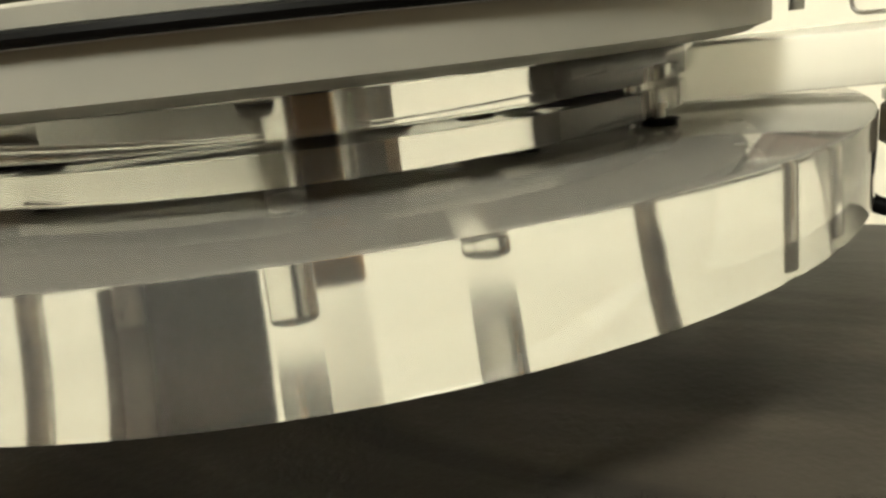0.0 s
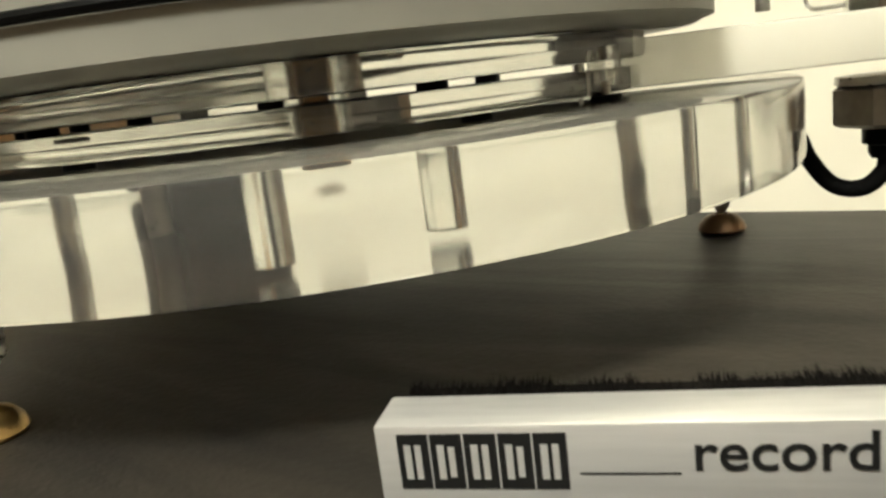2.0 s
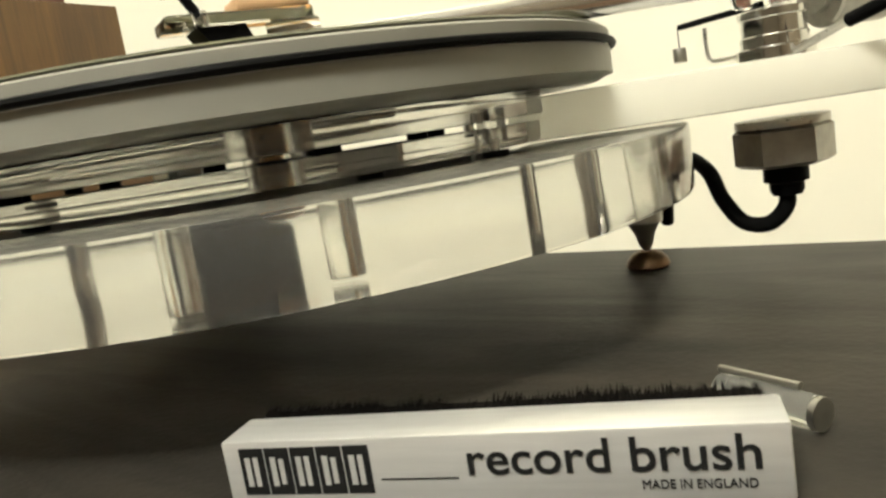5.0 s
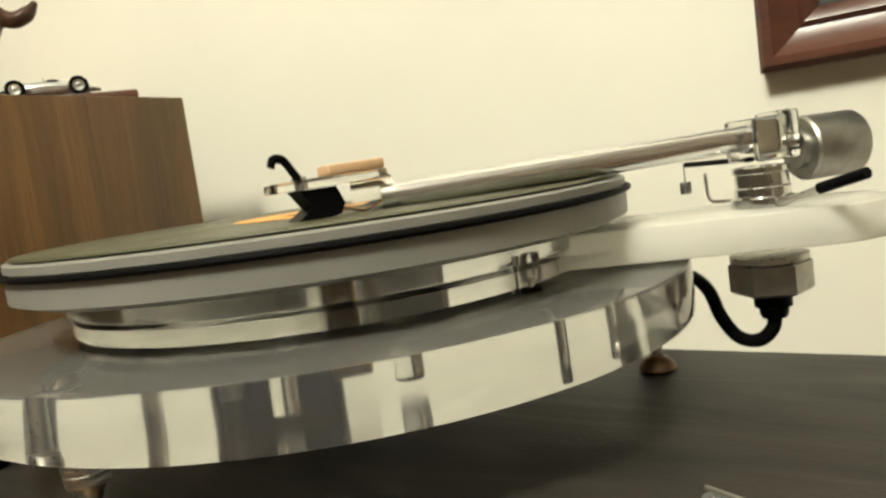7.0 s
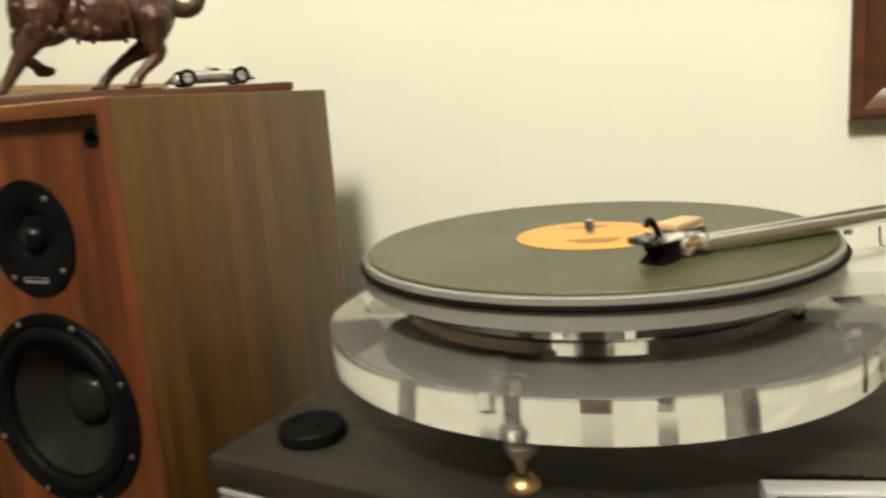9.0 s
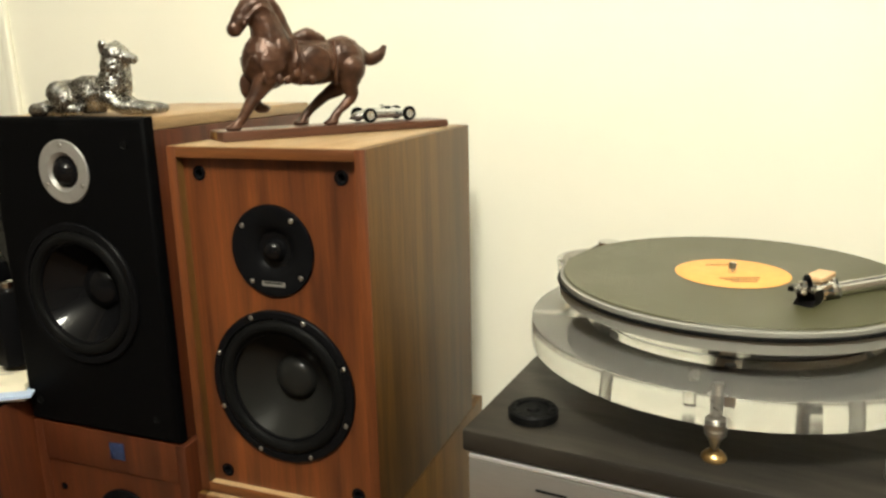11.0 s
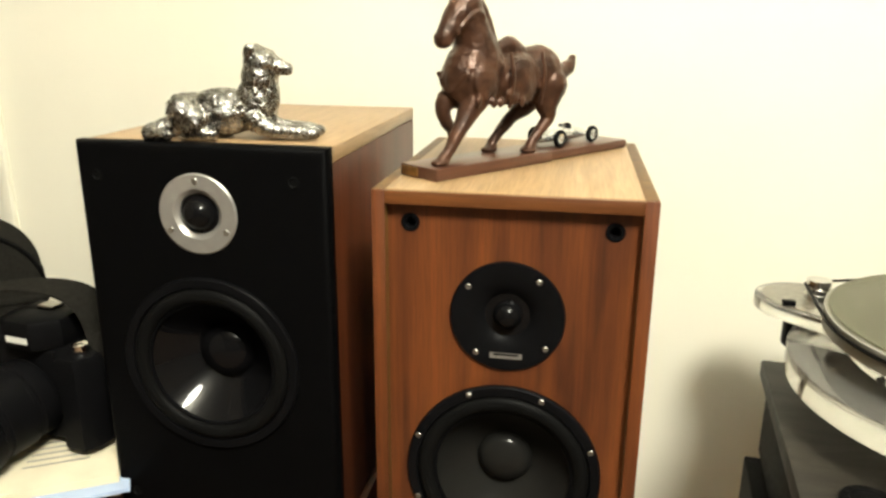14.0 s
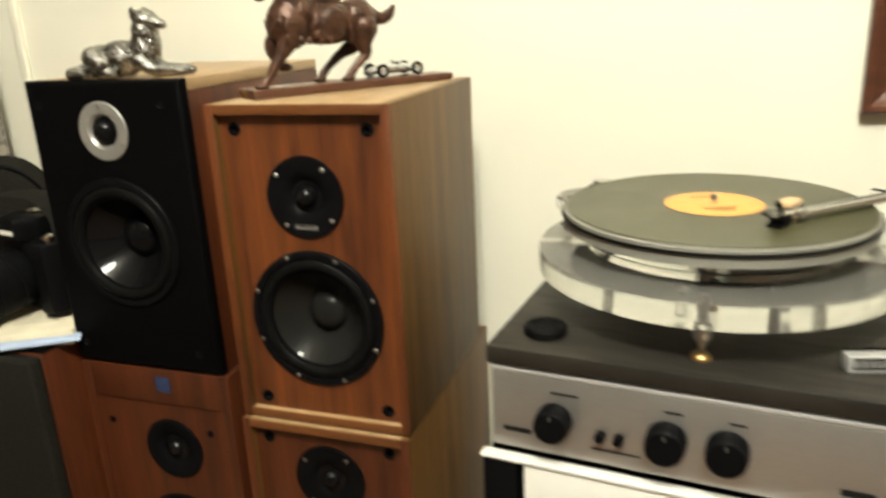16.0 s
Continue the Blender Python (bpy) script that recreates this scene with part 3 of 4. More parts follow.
pul = part("pulley", lathe([(0, 0.0782), (0.0125, 0.0782), (0.0125, 0.084), (0.0112, 0.0845), (0.0112, 0.0875), (0.0125, 0.088), (0.0125, 0.0905), (0.0110, 0.091), (0.0110, 0.094), (0.0125, 0.0945), (0.0118, 0.099), (0, 0.0995)], 36), M_CHROME, tt, "ribbed silver motor pulley", m=pose(mp_end.x + 0.006, mp_end.y - 0.002, 0))

# posts that carry the arm board
for (px, py), hgt in (((0.1280, -0.033), 0.0785),):
    po = part("post", disc(0.0015, BZ1, 0.068, 0.0002, 14), M_STEEL, tt, m=pose(px, py, 0))
    part("collar", disc(0.0050, 0.0665, 0.0780, 0.0005, 28), M_ACRYLF, po, "hazy plastic collar")
    part("pad", disc(0.0048, BZ1, BZ1 + 0.0020, 0.0003, 24), M_RUBBER, po)
    th = part("thin_post", disc(0.0008, BZ1, 0.0775, 0.0001, 10), M_STEEL, tt, m=pose(px - 0.007, py - 0.003, 0))
    part("ferrule", disc(0.0018, 0.0700, 0.0775, 0.0003, 14), M_ACRYLF, th)

# platter
PZ0, PZ1, PR = 0.0834, 0.1030, 0.1555
plat = part("platter", lathe([(0, PZ0), (PR - 0.006, PZ0), (PR - 0.0035, PZ0 + 0.0012), (PR, PZ0 + 0.0022), (PR, 0.0955), (PR - 0.0022, 0.0959), (PR - 0.0022, 0.0985), (PR, 0.0989), (PR, PZ1 - 0.0008), (PR - 0.0012, PZ1), (0, PZ1)], 160), M_PLAT, tt, "satin grey platter")
part("spindle", lathe([(0, PZ1), (0.0036, PZ1), (0.0036, 0.1125), (0.0028, 0.1150), (0, 0.1158)], 20), M_CHROME, plat)
# belt: round the platter and off to the pulley
bp, br_ = Vector((mp_end.x + 0.006, mp_end.y - 0.002)), 0.0126
away = math.atan2(bp.y, bp.x)
D = bp.length
RB = PR + 0.0012
al = math.acos((RB - br_) / D)
loop = []
for k in range(81):
    a = away + al + (2 * math.pi - 2 * al) * k / 80
    loop.append((RB * math.cos(a), RB * math.sin(a), 0.0972))
for k in range(13):
    a = away - al + 2 * al * k / 12
    loop.append((bp.x + br_ * math.cos(a), bp.y + br_ * math.sin(a), 0.0925 + 0.0))
loop.append(loop[0])
part("belt", tube(loop, 0.0015, 8), M_RUBBER, tt, "black rubber drive belt")

rec = empty("record", pose(CX, CY, TTZ + PZ1 + 0.0002, 0, 0, 20), "black vinyl record with orange centre label", "record")
part("vinyl", lathe([(0, 0), (0.1512, 0), (0.1528, 0.0008), (0.1512, 0.0017), (0.1475, 0.0013), (0.0515, 0.0013), (0.050, 0.0014), (0, 0.0014)], 160), M_VINYL, rec)
lab = part("label", disc(0.0500, 0.0015, 0.0019, 0.0001, 64), M_LABEL, rec, "orange paper label")
for i, (yy, ww) in enumerate(((0.028, 0.03), (-0.018, 0.036), (-0.024, 0.03), (-0.030, 0.022))):
    part("print_line", box(ww, 0.0022, 0.00012, (0, yy, 0.00195)), M_INK, lab, smooth=False)

# tonearm
HEAD = Vector((0.0135 - CX, 0.3380 - CY, 0.1085))
PV = Vector((PIV.x, PIV.y, 0.1125))
ad = (HEAD - PV).normalized()
arm = part("tonearm", tube([PV + ad * 0.004, PV + ad * 0.05, HEAD - ad * 0.004], 0.0060, 24), M_TUBE, tt, "satin aluminium tonearm tube")
AM = Matrix.Translation(HEAD) @ ad.to_track_quat("X", "Z").to_matrix().to_4x4()   # x ahead to the stylus, z up
part("collar", lathe([(0.0062, -0.010), (0.0098, -0.010), (0.0105, -0.008), (0.0105, 0.006), (0.0098, 0.008), (0.0062, 0.008), (0.0062, -0.010)], 32, m=Matrix.Rotation(radians(90), 4, "Y")), M_CLEAR, arm, "clear collar", m=AM)
AS = AM @ pose(0, 0, 0.0025, 0, 0, 21) @ Matrix.Diagonal((0.84, 1, 1, 1))   # offset angle of the head
part("headshell", box(0.058, 0.018, 0.0040, (0.022, 0, 0.0065), 0.001), M_CLEAR, arm, "clear acrylic headshell", m=AS)
part("damping_strip", box(0.030, 0.014, 0.0042, (0.008, 0, 0.0107), 0.0008), M_ORANGE, arm, "tan strip", m=AS)
ct = bmesh.new()
for y0 in (-0.0075,):
    f = ct.faces.new([ct.verts.new((x, y0, z)) for x, z in ((0.040, 0.0063), (0.021, 0.0063), (0.0175, -0.001), (0.020, -0.0052), (0.030, -0.0068), (0.043, -0.0092), (0.0455, -0.0090), (0.0435, -0.0062), (0.034, -0.0012))])
ext = bmesh.ops.extrude_face_region(ct, geom=list(ct.faces))
bmesh.ops.translate(ct, vec=(0, 0.015, 0), verts=[v for v in ext["geom"] if isinstance(v, bmesh.types.BMVert)])
cart = part("cartridge", ct, M_BLACK, arm, "black angular cartridge", m=AS, smooth=False)
part("cantilever", tube([(0.039, 0, -0.0080), (0.042, 0, -0.0094)], 0.0005, 6), M_CHROME, cart)
part("finger_lift", tube(bend([(0.037, 0.004, 0.010), (0.0405, 0.004, 0.0150), (0.0440, 0.004, 0.0195), (0.0485, 0.004, 0.0200), (0.0502, 0.004, 0.0170)], 5), 0.0019, 8), M_BLACK, arm, m=AS)
for sy in (-0.005, 0.005):
    part("screw", disc(0.0016, 0.0040, 0.0118, 0.0003, 12), M_CHROME, cart, m=pose(0.036, sy, 0.0))
for sy, mm in ((-0.004, M_GREEN), (-0.0015, M_BLUE), (0.0015, M_WHITE), (0.004, M_ORANGE)):
    part("lead", tube(bend([(0.0185, sy, -0.003), (0.012, sy * 1.1, -0.0040), (0.004, sy * 0.8, -0.005), (-0.004, sy * 0.7, -0.003)], 4), 0.0007, 6), mm, arm, m=AS)
# pivot
pv = part("pivot_column", lathe([(0, 0.0772), (0.0145, 0.0772), (0.0145, 0.0815), (0.0125, 0.0822), (0.0125, 0.086), (0.0118, 0.0865), (0.0118, 0.0925), (0.0128, 0.093), (0.0128, 0.0955), (0.009, 0.0962), (0, 0.0962)], 36), M_CHROME, tt, "turned silver pivot column", m=pose(PIV.x, PIV.y, 0.0030))
PM = Matrix.Translation((PIV.x, PIV.y, 0)) @ Matrix.Rotation(math.atan2(-ad.y, -ad.x), 4, "Z")   # x away from the stylus
part("yoke", box(0.006, 0.028, 0.022, (0.010, 0, 0.0960), 0.002), M_CLEAR, pv, "clear acrylic yoke", m=pose(-PIV.x, -PIV.y, 0.0020) @ PM)
part("yoke", box(0.016, 0.005, 0.020, (-0.001, -0.0115, 0.0960), 0.002), M_CLEAR, pv, "clear acrylic yoke", m=pose(-PIV.x, -PIV.y, 0.0020) @ PM)
part("yoke", box(0.016, 0.005, 0.020, (-0.001, 0.0115, 0.0960), 0.002), M_CLEAR, pv, "clear acrylic yoke", m=pose(-PIV.x, -PIV.y, 0.0020) @ PM)
part("bearing_block", box(0.012, 0.016, 0.014, (0.0, 0, 0.1050), 0.0015), M_CHROME, arm, m=PM)
cwm = PM @ pose(-0.004, 0, 0.1085, 0, 90, 0)
part("counterweight_stub", disc(0.0032, 0.004, 0.030, 0.0004, 16), M_CHROME, arm, m=cwm)
part("counterweight", lathe([(0, 0.022), (0.009, 0.022), (0.0092, 0.0245), (0.0142, 0.0247), (0.0150, 0.0258), (0.0150, 0.0500), (0.0140, 0.0515), (0, 0.0515)], 40), M_NICKEL, arm, "dull nickel counterweight", m=cwm @ pose(0.0045, 0, 0))
# lift lever and hanging bias weight
part("lift_lever", tube([(PIV.x + 0.008, PIV.y - 0.012, 0.0815), (PIV.x + 0.026, PIV.y - 0.030, 0.0880)], 0.0014, 10), M_STEEL, tt)
part("lever_grip", tube([(PIV.x + 0.026, PIV.y - 0.030, 0.0880), (PIV.x + 0.044, PIV.y - 0.045, 0.0935)], 0.0024, 12), M_RUBBER, tt, "black rubber lever grip")
WG = Vector((0.1095 - CX, 0.492 - CY, 0.0930))
part("bias_rod", tube([(PIV.x - 0.004, PIV.y + 0.006, 0.1020), (WG.x + 0.001, WG.y, 0.1020)], 0.0014, 8), M_BLACK, tt)
part("bias_hook", tube(bend([(PIV.x - 0.008, PIV.y + 0.004, 0.0840), (PIV.x - 0.018, PIV.y + 0.006, 0.0835), (PIV.x - 0.026, PIV.y + 0.010, 0.0850), (PIV.x - 0.027, PIV.y + 0.011, 0.0975)], 5), 0.0008, 8), M_STEEL, tt)
part("bias_thread", tube([(WG.x, WG.y, 0.1020), (WG.x, WG.y, WG.z)], 0.0003, 5), M_INK, tt)
part("bias_weight", disc(0.0030, WG.z - 0.0065, WG.z, 0.0004, 16), M_NICKEL, tt, m=pose(WG.x, WG.y, 0))
# nut, plug and lead under the arm board
nt_ = bmesh.new()
lathe([(0, 0.0390), (0.0160, 0.0390), (0.0185, 0.0405), (0.0185, 0.0530), (0.0165, 0.0545), (0, 0.0545)], 6, nt_)
part("clamp_nut", nt_, M_NICKEL, tt, "large dull nickel hexagon nut", m=pose(PIV.x, PIV.y, 0, 0, 0, 12), smooth=False)
part("washer", disc(0.0175, 0.0545, 0.0576, 0.0004, 32), M_STEEL, tt, m=pose(PIV.x, PIV.y, 0))
part("plug", lathe([(0, 0.0270), (0.0055, 0.0270), (0.0065, 0.0290), (0.0065, 0.0320), (0.0085, 0.0325), (0.0085, 0.0392), (0, 0.0392)], 24), M_BLACK, tt, "black plug", m=pose(PIV.x, PIV.y, 0))
part("arm_lead", tube(bend([(PIV.x, PIV.y, 0.030), (PIV.x - 0.001, PIV.y, 0.022), (PIV.x - 0.008, PIV.y + 0.001, 0.0155), (PIV.x - 0.018, PIV.y + 0.004, 0.0165), (PIV.x - 0.026, PIV.y + 0.008, 0.026), (PIV.x - 0.032, PIV.y + 0.014, 0.038), (PIV.x - 0.044, PIV.y + 0.030, 0.043), (PIV.x - 0.058, PIV.y + 0.052, 0.034), (PIV.x - 0.065, PIV.y + 0.07, 0.008)], 7), 0.0033, 12), M_RUBBER, tt, "black arm lead")


# ---- loose things on the slab ----
def record_brush():
    L, W, H = 0.1145, 0.0132, 0.0152
    b = empty("record_brush", pose(BRX, BRY, 0.7055, 0, 0, BRA), "satin aluminium record brush with black bristles", "brush")
    body = part("body", box(L, W, H, (L / 2, W / 2, 0), 0.0007), M_ALU, b)
    bm = bmesh.new()
    rnd = random.Random(4)
    for i in range(9000):
        x = 0.003 + (L - 0.006) * rnd.random()
        y = W + 0.0002 + rnd.random() * 0.0015
        tuft = max(0.12, 0.62 + 0.55 * noise.noise((x * 160, 3.1, 0.0)) - (0.45 if 0.047 < x < 0.058 else 0.0))
        ln = 0.0042 * tuft + rnd.random() * 0.0014
        z = 0.0070 + rnd.random() * 0.0078
        r = 0.00028
        tip = (x + rnd.uniform(-0.001, 0.001), y + ln, z + 0.0018 * tuft + rnd.uniform(-0.0008, 0.0014))
        v = [bm.verts.new((x - r, y - 0.001, z)), bm.verts.new((x + r, y - 0.001, z)), bm.verts.new((x, y - 0.001, z + 2 * r)), bm.verts.new(tip)]
        for tri in ((0, 1, 3), (1, 2, 3), (2, 0, 3), (0, 2, 1)):
            bm.faces.new([v[k] for k in tri])
    box(L - 0.008, 0.0042, 0.0146, (L / 2, W + 0.0023, 0.0003), 0.0006, bm=bm)
    tagged(part("bristles", bm, M_BRISTLE, b, "black carbon bristles", smooth=False), kind="stuff")
    # five black squares with pale strokes in each, then the words
    s, g = 0.0057, 0.00610
    strokes = [((0.32, 0.5, 0.22, 0.62), (0.66, 0.5, 0.20, 0.62 - 0.08 * (i % 2))) for i in range(5)]   # plain pale bars
    th = 0.0106
    for i in range(5):
        x = 0.0042 + g * i
        t = part("mark_tile", box(s, 0.0002, th, (x + s / 2, -0.0001, 0.0030)), M_INK, body, smooth=False)
        for k, (u, v, w, h) in enumerate(strokes[i]):
            part("pale_mark", box(w * s, 0.00016 + 0.00003 * k, h * th, (x + u * s, -0.0003, 0.0030 + (v - h / 2) * th)), M_ALU, t, smooth=False)
    part("rule_line", box(0.0165, 0.0002, 0.00028, (0.0445, -0.0001, 0.0058)), M_INK, body, smooth=False)
    words("record brush", 0.0098, pose(0.0545, -0.0002, 0.0066, 90), M_INK, body, width=0.0540, bold=0.00010)
    words("MADE IN ENGLAND", 0.0026, pose(0.0880, -0.0002, 0.0030, 90), M_INK, body, width=0.0200)


BRX, BRY, BRA = 0.0571, 0.2342, 13.6
record_brush()

pk = empty("puck", pose(-0.2085, 0.2625, 0.7052), "black ridged rubber puck", "puck")
part("ring", lathe([(0, 0), (0.0205, 0), (0.0215, 0.001), (0.0215, 0.0075), (0.0200, 0.0092), (0.0145, 0.0092), (0.0135, 0.0075), (0.006, 0.0072), (0.005, 0.0088), (0, 0.0088)], 48), M_RUBBER, pk)
for i in range(12):
    a = radians(30 * i)
    part("ridge", box(0.003, 0.0035, 0.0006, (0.0172, 0, 0.0091), 0.0002), M_RUBBER, pk, m=pose(0, 0, 0, 0, 0, 30 * i))

vial = empty("stylus_vial", pose(0.1492, 0.3037, 0.7053, 0, 0, -30), "small clear glass vial with dull metal cap", "vial")
part("tube", tube([(0.0, 0, 0.004), (0.024, 0, 0.004)], 0.0039, 20), M_ACRYL, vial)
part("cap", tube([(0.024, 0, 0.0040), (0.0255, 0, 0.0040)], 0.0037, 20), M_NICKEL, vial)
part("rod", tube([(0.0, 0, 0.0092), (0.020, 0.001, 0.0088)], 0.0009, 8), M_NICKEL, vial)


# ---- loudspeakers ----
def driver(parent, name, x, z, y, rings, material, label, r_plate, plate_mat, plate_t=0.004, seg=64):
    """A drive unit facing -y: a flat plate or basket ring, and the cone or dome turned in it."""
    d = part(name, lathe([(0.6 * r_plate, 0), (r_plate, 0), (r_plate, plate_t * 0.6), (r_plate * 0.975, plate_t), (0.6 * r_plate, plate_t), (0.6 * r_plate, 0)] if rings is None else rings, seg), plate_mat, parent, label, m=pose(x, y, z, 90))
    return d


def screws(parent, r, n, off, size=0.0028, z=0.004, material=None):
    for i in range(n):
        a = radians(off + 360 / n * i)
        s = part("screw", lathe([(0, 0), (size, 0), (size, 0.0008), (size * 0.7, 0.0014), (size * 0.3, 0.0012), (0, 0.0006)], 14), material or M_NICKEL, parent, m=pose(r * math.cos(a), r * math.sin(a), z))


def woofer(parent, x, y, z, r, cone_mat, cap_r, basket=0.0, name="woofer", deep=0.34, frame_mat=None):
    w = part(name, lathe([(r * 0.90, -0.004), (r, -0.004), (r, 0.003), (r * 0.985, 0.0045), (r * 0.90, 0.0045), (r * 0.885, 0.002), (r * 0.885, -0.004), (r * 0.90, -0.004)], 72), frame_mat or M_BLACK, parent, "black woofer basket ring", m=pose(x, y, z, 90))
    sur = [(r * 0.89, 0.001)]
    for k in range(9):
        a = math.pi * k / 8
        sur.append((r * 0.80 + r * 0.085 * math.cos(a), 0.001 + r * 0.075 * math.sin(a)))
    sur.append((r * 0.70, 0.000))
    part("surround", lathe(sur, 72), M_RUBBER, w, "half-roll rubber surround")
    part("cone_ring", lathe([(r * 0.735, 0.0004), (r * 0.725, 0.0024), (r * 0.700, 0.0026), (r * 0.690, -0.0002)], 72), frame_mat or M_BLACK, w, "raised ring round the cone")
    d = -r * deep
    part("cone", lathe([(r * 0.715, 0.0), (r * 0.62, d * 0.28), (r * 0.50, d * 0.58), (r * 0.38, d * 0.84), (cap_r * 0.9, d)], 72), cone_mat, w, "smooth cone")
    cap = [(cap_r, d * 1.02)]
    for k in range(1, 8):
        a = math.pi / 2 * k / 7
        cap.append((cap_r * math.cos(a), d * 1.02 + cap_r * 0.62 * math.sin(a)))
    cap[-1] = (0, cap[-1][1])
    part("dust_cap", lathe(cap, 48), cone_mat, w, "domed dust cap")
    return w


def holes_baffle(w, h, t, holes, bm=None):
    """A baffle board with round openings: a plan of faces round each hole, made solid."""
    own = bmesh.new()
    rim = [own.verts.new((px, 0, pz)) for px, pz in ((0, 0), (w, 0), (w, h), (0, h))]
    edges = [own.edges.new((rim[i], rim[(i + 1) % 4])) for i in range(4)]
    for hx, hz, hr in holes:
        ring = [own.verts.new((hx + hr * math.cos(2 * math.pi * k / 48), 0, hz + hr * math.sin(2 * math.pi * k / 48))) for k in range(48)]
        edges += [own.edges.new((ring[k], ring[(k + 1) % 48])) for k in range(48)]
    bmesh.ops.triangle_fill(own, use_beauty=True, use_dissolve=False, edges=edges, normal=(0, -1, 0))
    ext = bmesh.ops.extrude_face_region(own, geom=list(own.faces))
    bmesh.ops.translate(own, vec=(0, t, 0), verts=[v for v in ext["geom"] if isinstance(v, bmesh.types.BMVert)])
    return own


def cabinet(ob, w, d, h, t, side_mat, top_mat, inset):
    """Six boards of a cabinet, the front one apart; x from 0 to w, y from 0 to d."""
    part("side_panel", box(t, d, h - 0.001, (t / 2, d / 2, 0.0005), 0.0012), side_mat, ob)
    part("side_panel", box(t, d, h - 0.001, (w - t / 2, d / 2, 0.0005), 0.0012), side_mat, ob)
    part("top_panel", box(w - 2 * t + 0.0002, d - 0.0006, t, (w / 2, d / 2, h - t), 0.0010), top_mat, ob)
    part("bottom_panel", box(w - 2 * t, d - 0.0006, t, (w / 2, d / 2, 0), 0.0010), top_mat, ob)
    part("back_panel", box(w - 2 * t, t, h - 2 * t, (w / 2, d - t, t)), M_BLACKM, ob)


def teak_speaker(name, m, w, d, h, tz, wz, label, upper=True, wood_mat=None):
    ob = empty(name, m, label, "loudspeaker", "teak loudspeakers")
    t, inset = 0.011, 0.009
    # Top and bottom boards get the veneer coloured as if lit from above.
    cabinet(ob, w, d, h, t, M_TEAKS, M_TOPW_LIT, inset)
    front = wood_mat or M_TEAK
    for sx, sz, ax, az in ((t, h, t / 2, 0), (t, h, w - t / 2, 0)):
        part("front_edge", box(sx, 0.002, sz - 0.002, (ax, -0.001, 0.001), 0.0006), front, ob)
    part("front_edge", box(w - 2 * t, 0.002, t, (w / 2, -0.001, h - t - 0.001), 0.0006), M_TEAKH, ob)
    part("front_edge", box(w - 2 * t, 0.002, t, (w / 2, -0.001, 0.001), 0.0006), M_TEAKH, ob)
    r_w, r_t = 0.0850, 0.0478
    cx = w / 2 - 0.001
    holes = [(cx - t, wz - t, r_w * 0.9), (cx - t, tz - t, r_t * 0.8)]
    sock = [(t + 0.019, h - 0.029), (w - t - 0.020, h - 0.029), (t + 0.019, 0.025), (w - t - 0.020, 0.025)]
    bf = part("baffle", holes_baffle(w - 2 * t, h - 2 * t, 0.012, holes + [(sx - t, sz - t, 0.0065) for sx, sz in sock]), front, ob, "oiled teak baffle", m=pose(t, inset, t), smooth=False)
    for sx, sz in sock:
        part("grille_socket", lathe([(0.0045, -0.008), (0.0078, -0.008), (0.0078, 0.0008), (0.0070, 0.0014), (0.0045, 0.0010), (0.0040, -0.0075), (0, -0.0078)], 24), M_BLACK, ob, "black grille socket", m=pose(sx, inset, sz, 90))
    tw = part("tweeter", lathe([(0.0185, -0.004), (r_t, -0.004), (r_t, 0.002), (r_t * 0.985, 0.0032), (0.030, 0.0034), (0.0195, -0.0030), (0.0185, -0.004)], 64), M_BLACK, ob, "round black tweeter plate", m=pose(cx, inset, tz, 90))
    part("dome", lathe([(0.0190, -0.0036), (0.0125, -0.0040), (0.0115, -0.0010), (0.0095, 0.0035), (0.006, 0.0062), (0.003, 0.0072), (0, 0.0075)], 40), M_CONE, tw, "glossy dome")
    screws(tw, r_t * 0.86, 4, 52, 0.0026, 0.0030)
    part("maker_mark", box(0.027, 0.0050, 0.0003, (0, -0.0340, 0.0032)), M_GREYP, tw, smooth=False)
    part("mark_bar", box(0.021, 0.0016, 0.0003, (0, -0.0330, 0.0036)), M_BLACK, tw, smooth=False)
    wf = woofer(ob, cx, inset, wz, r_w, M_GREYCONE, 0.025)
    screws(wf, r_w * 0.95, 8, 22, 0.0026, 0.004)
    return ob


TX0, TY, TZ0, TZ1 = -0.600, 0.298, 0.540, 0.929
teak_speaker("teak_loudspeaker", pose(TX0, TY, TZ0), 0.2245, 0.293, TZ1 - TZ0, 0.8235 - TZ0, 0.6760 - TZ0, "teak loudspeaker with recessed baffle and grey woofer")
# The lower speaker's front takes the shaded red teak, darker than the upper one.
teak_speaker("teak_loudspeaker", pose(TX0 - 0.002, TY - 0.006, 0.155), 0.226, 0.345, 0.384, 0.460 - 0.155, 0.310 - 0.155, "teak loudspeaker carrying another one on top", wood_mat=M_TEAKR_SHADE)


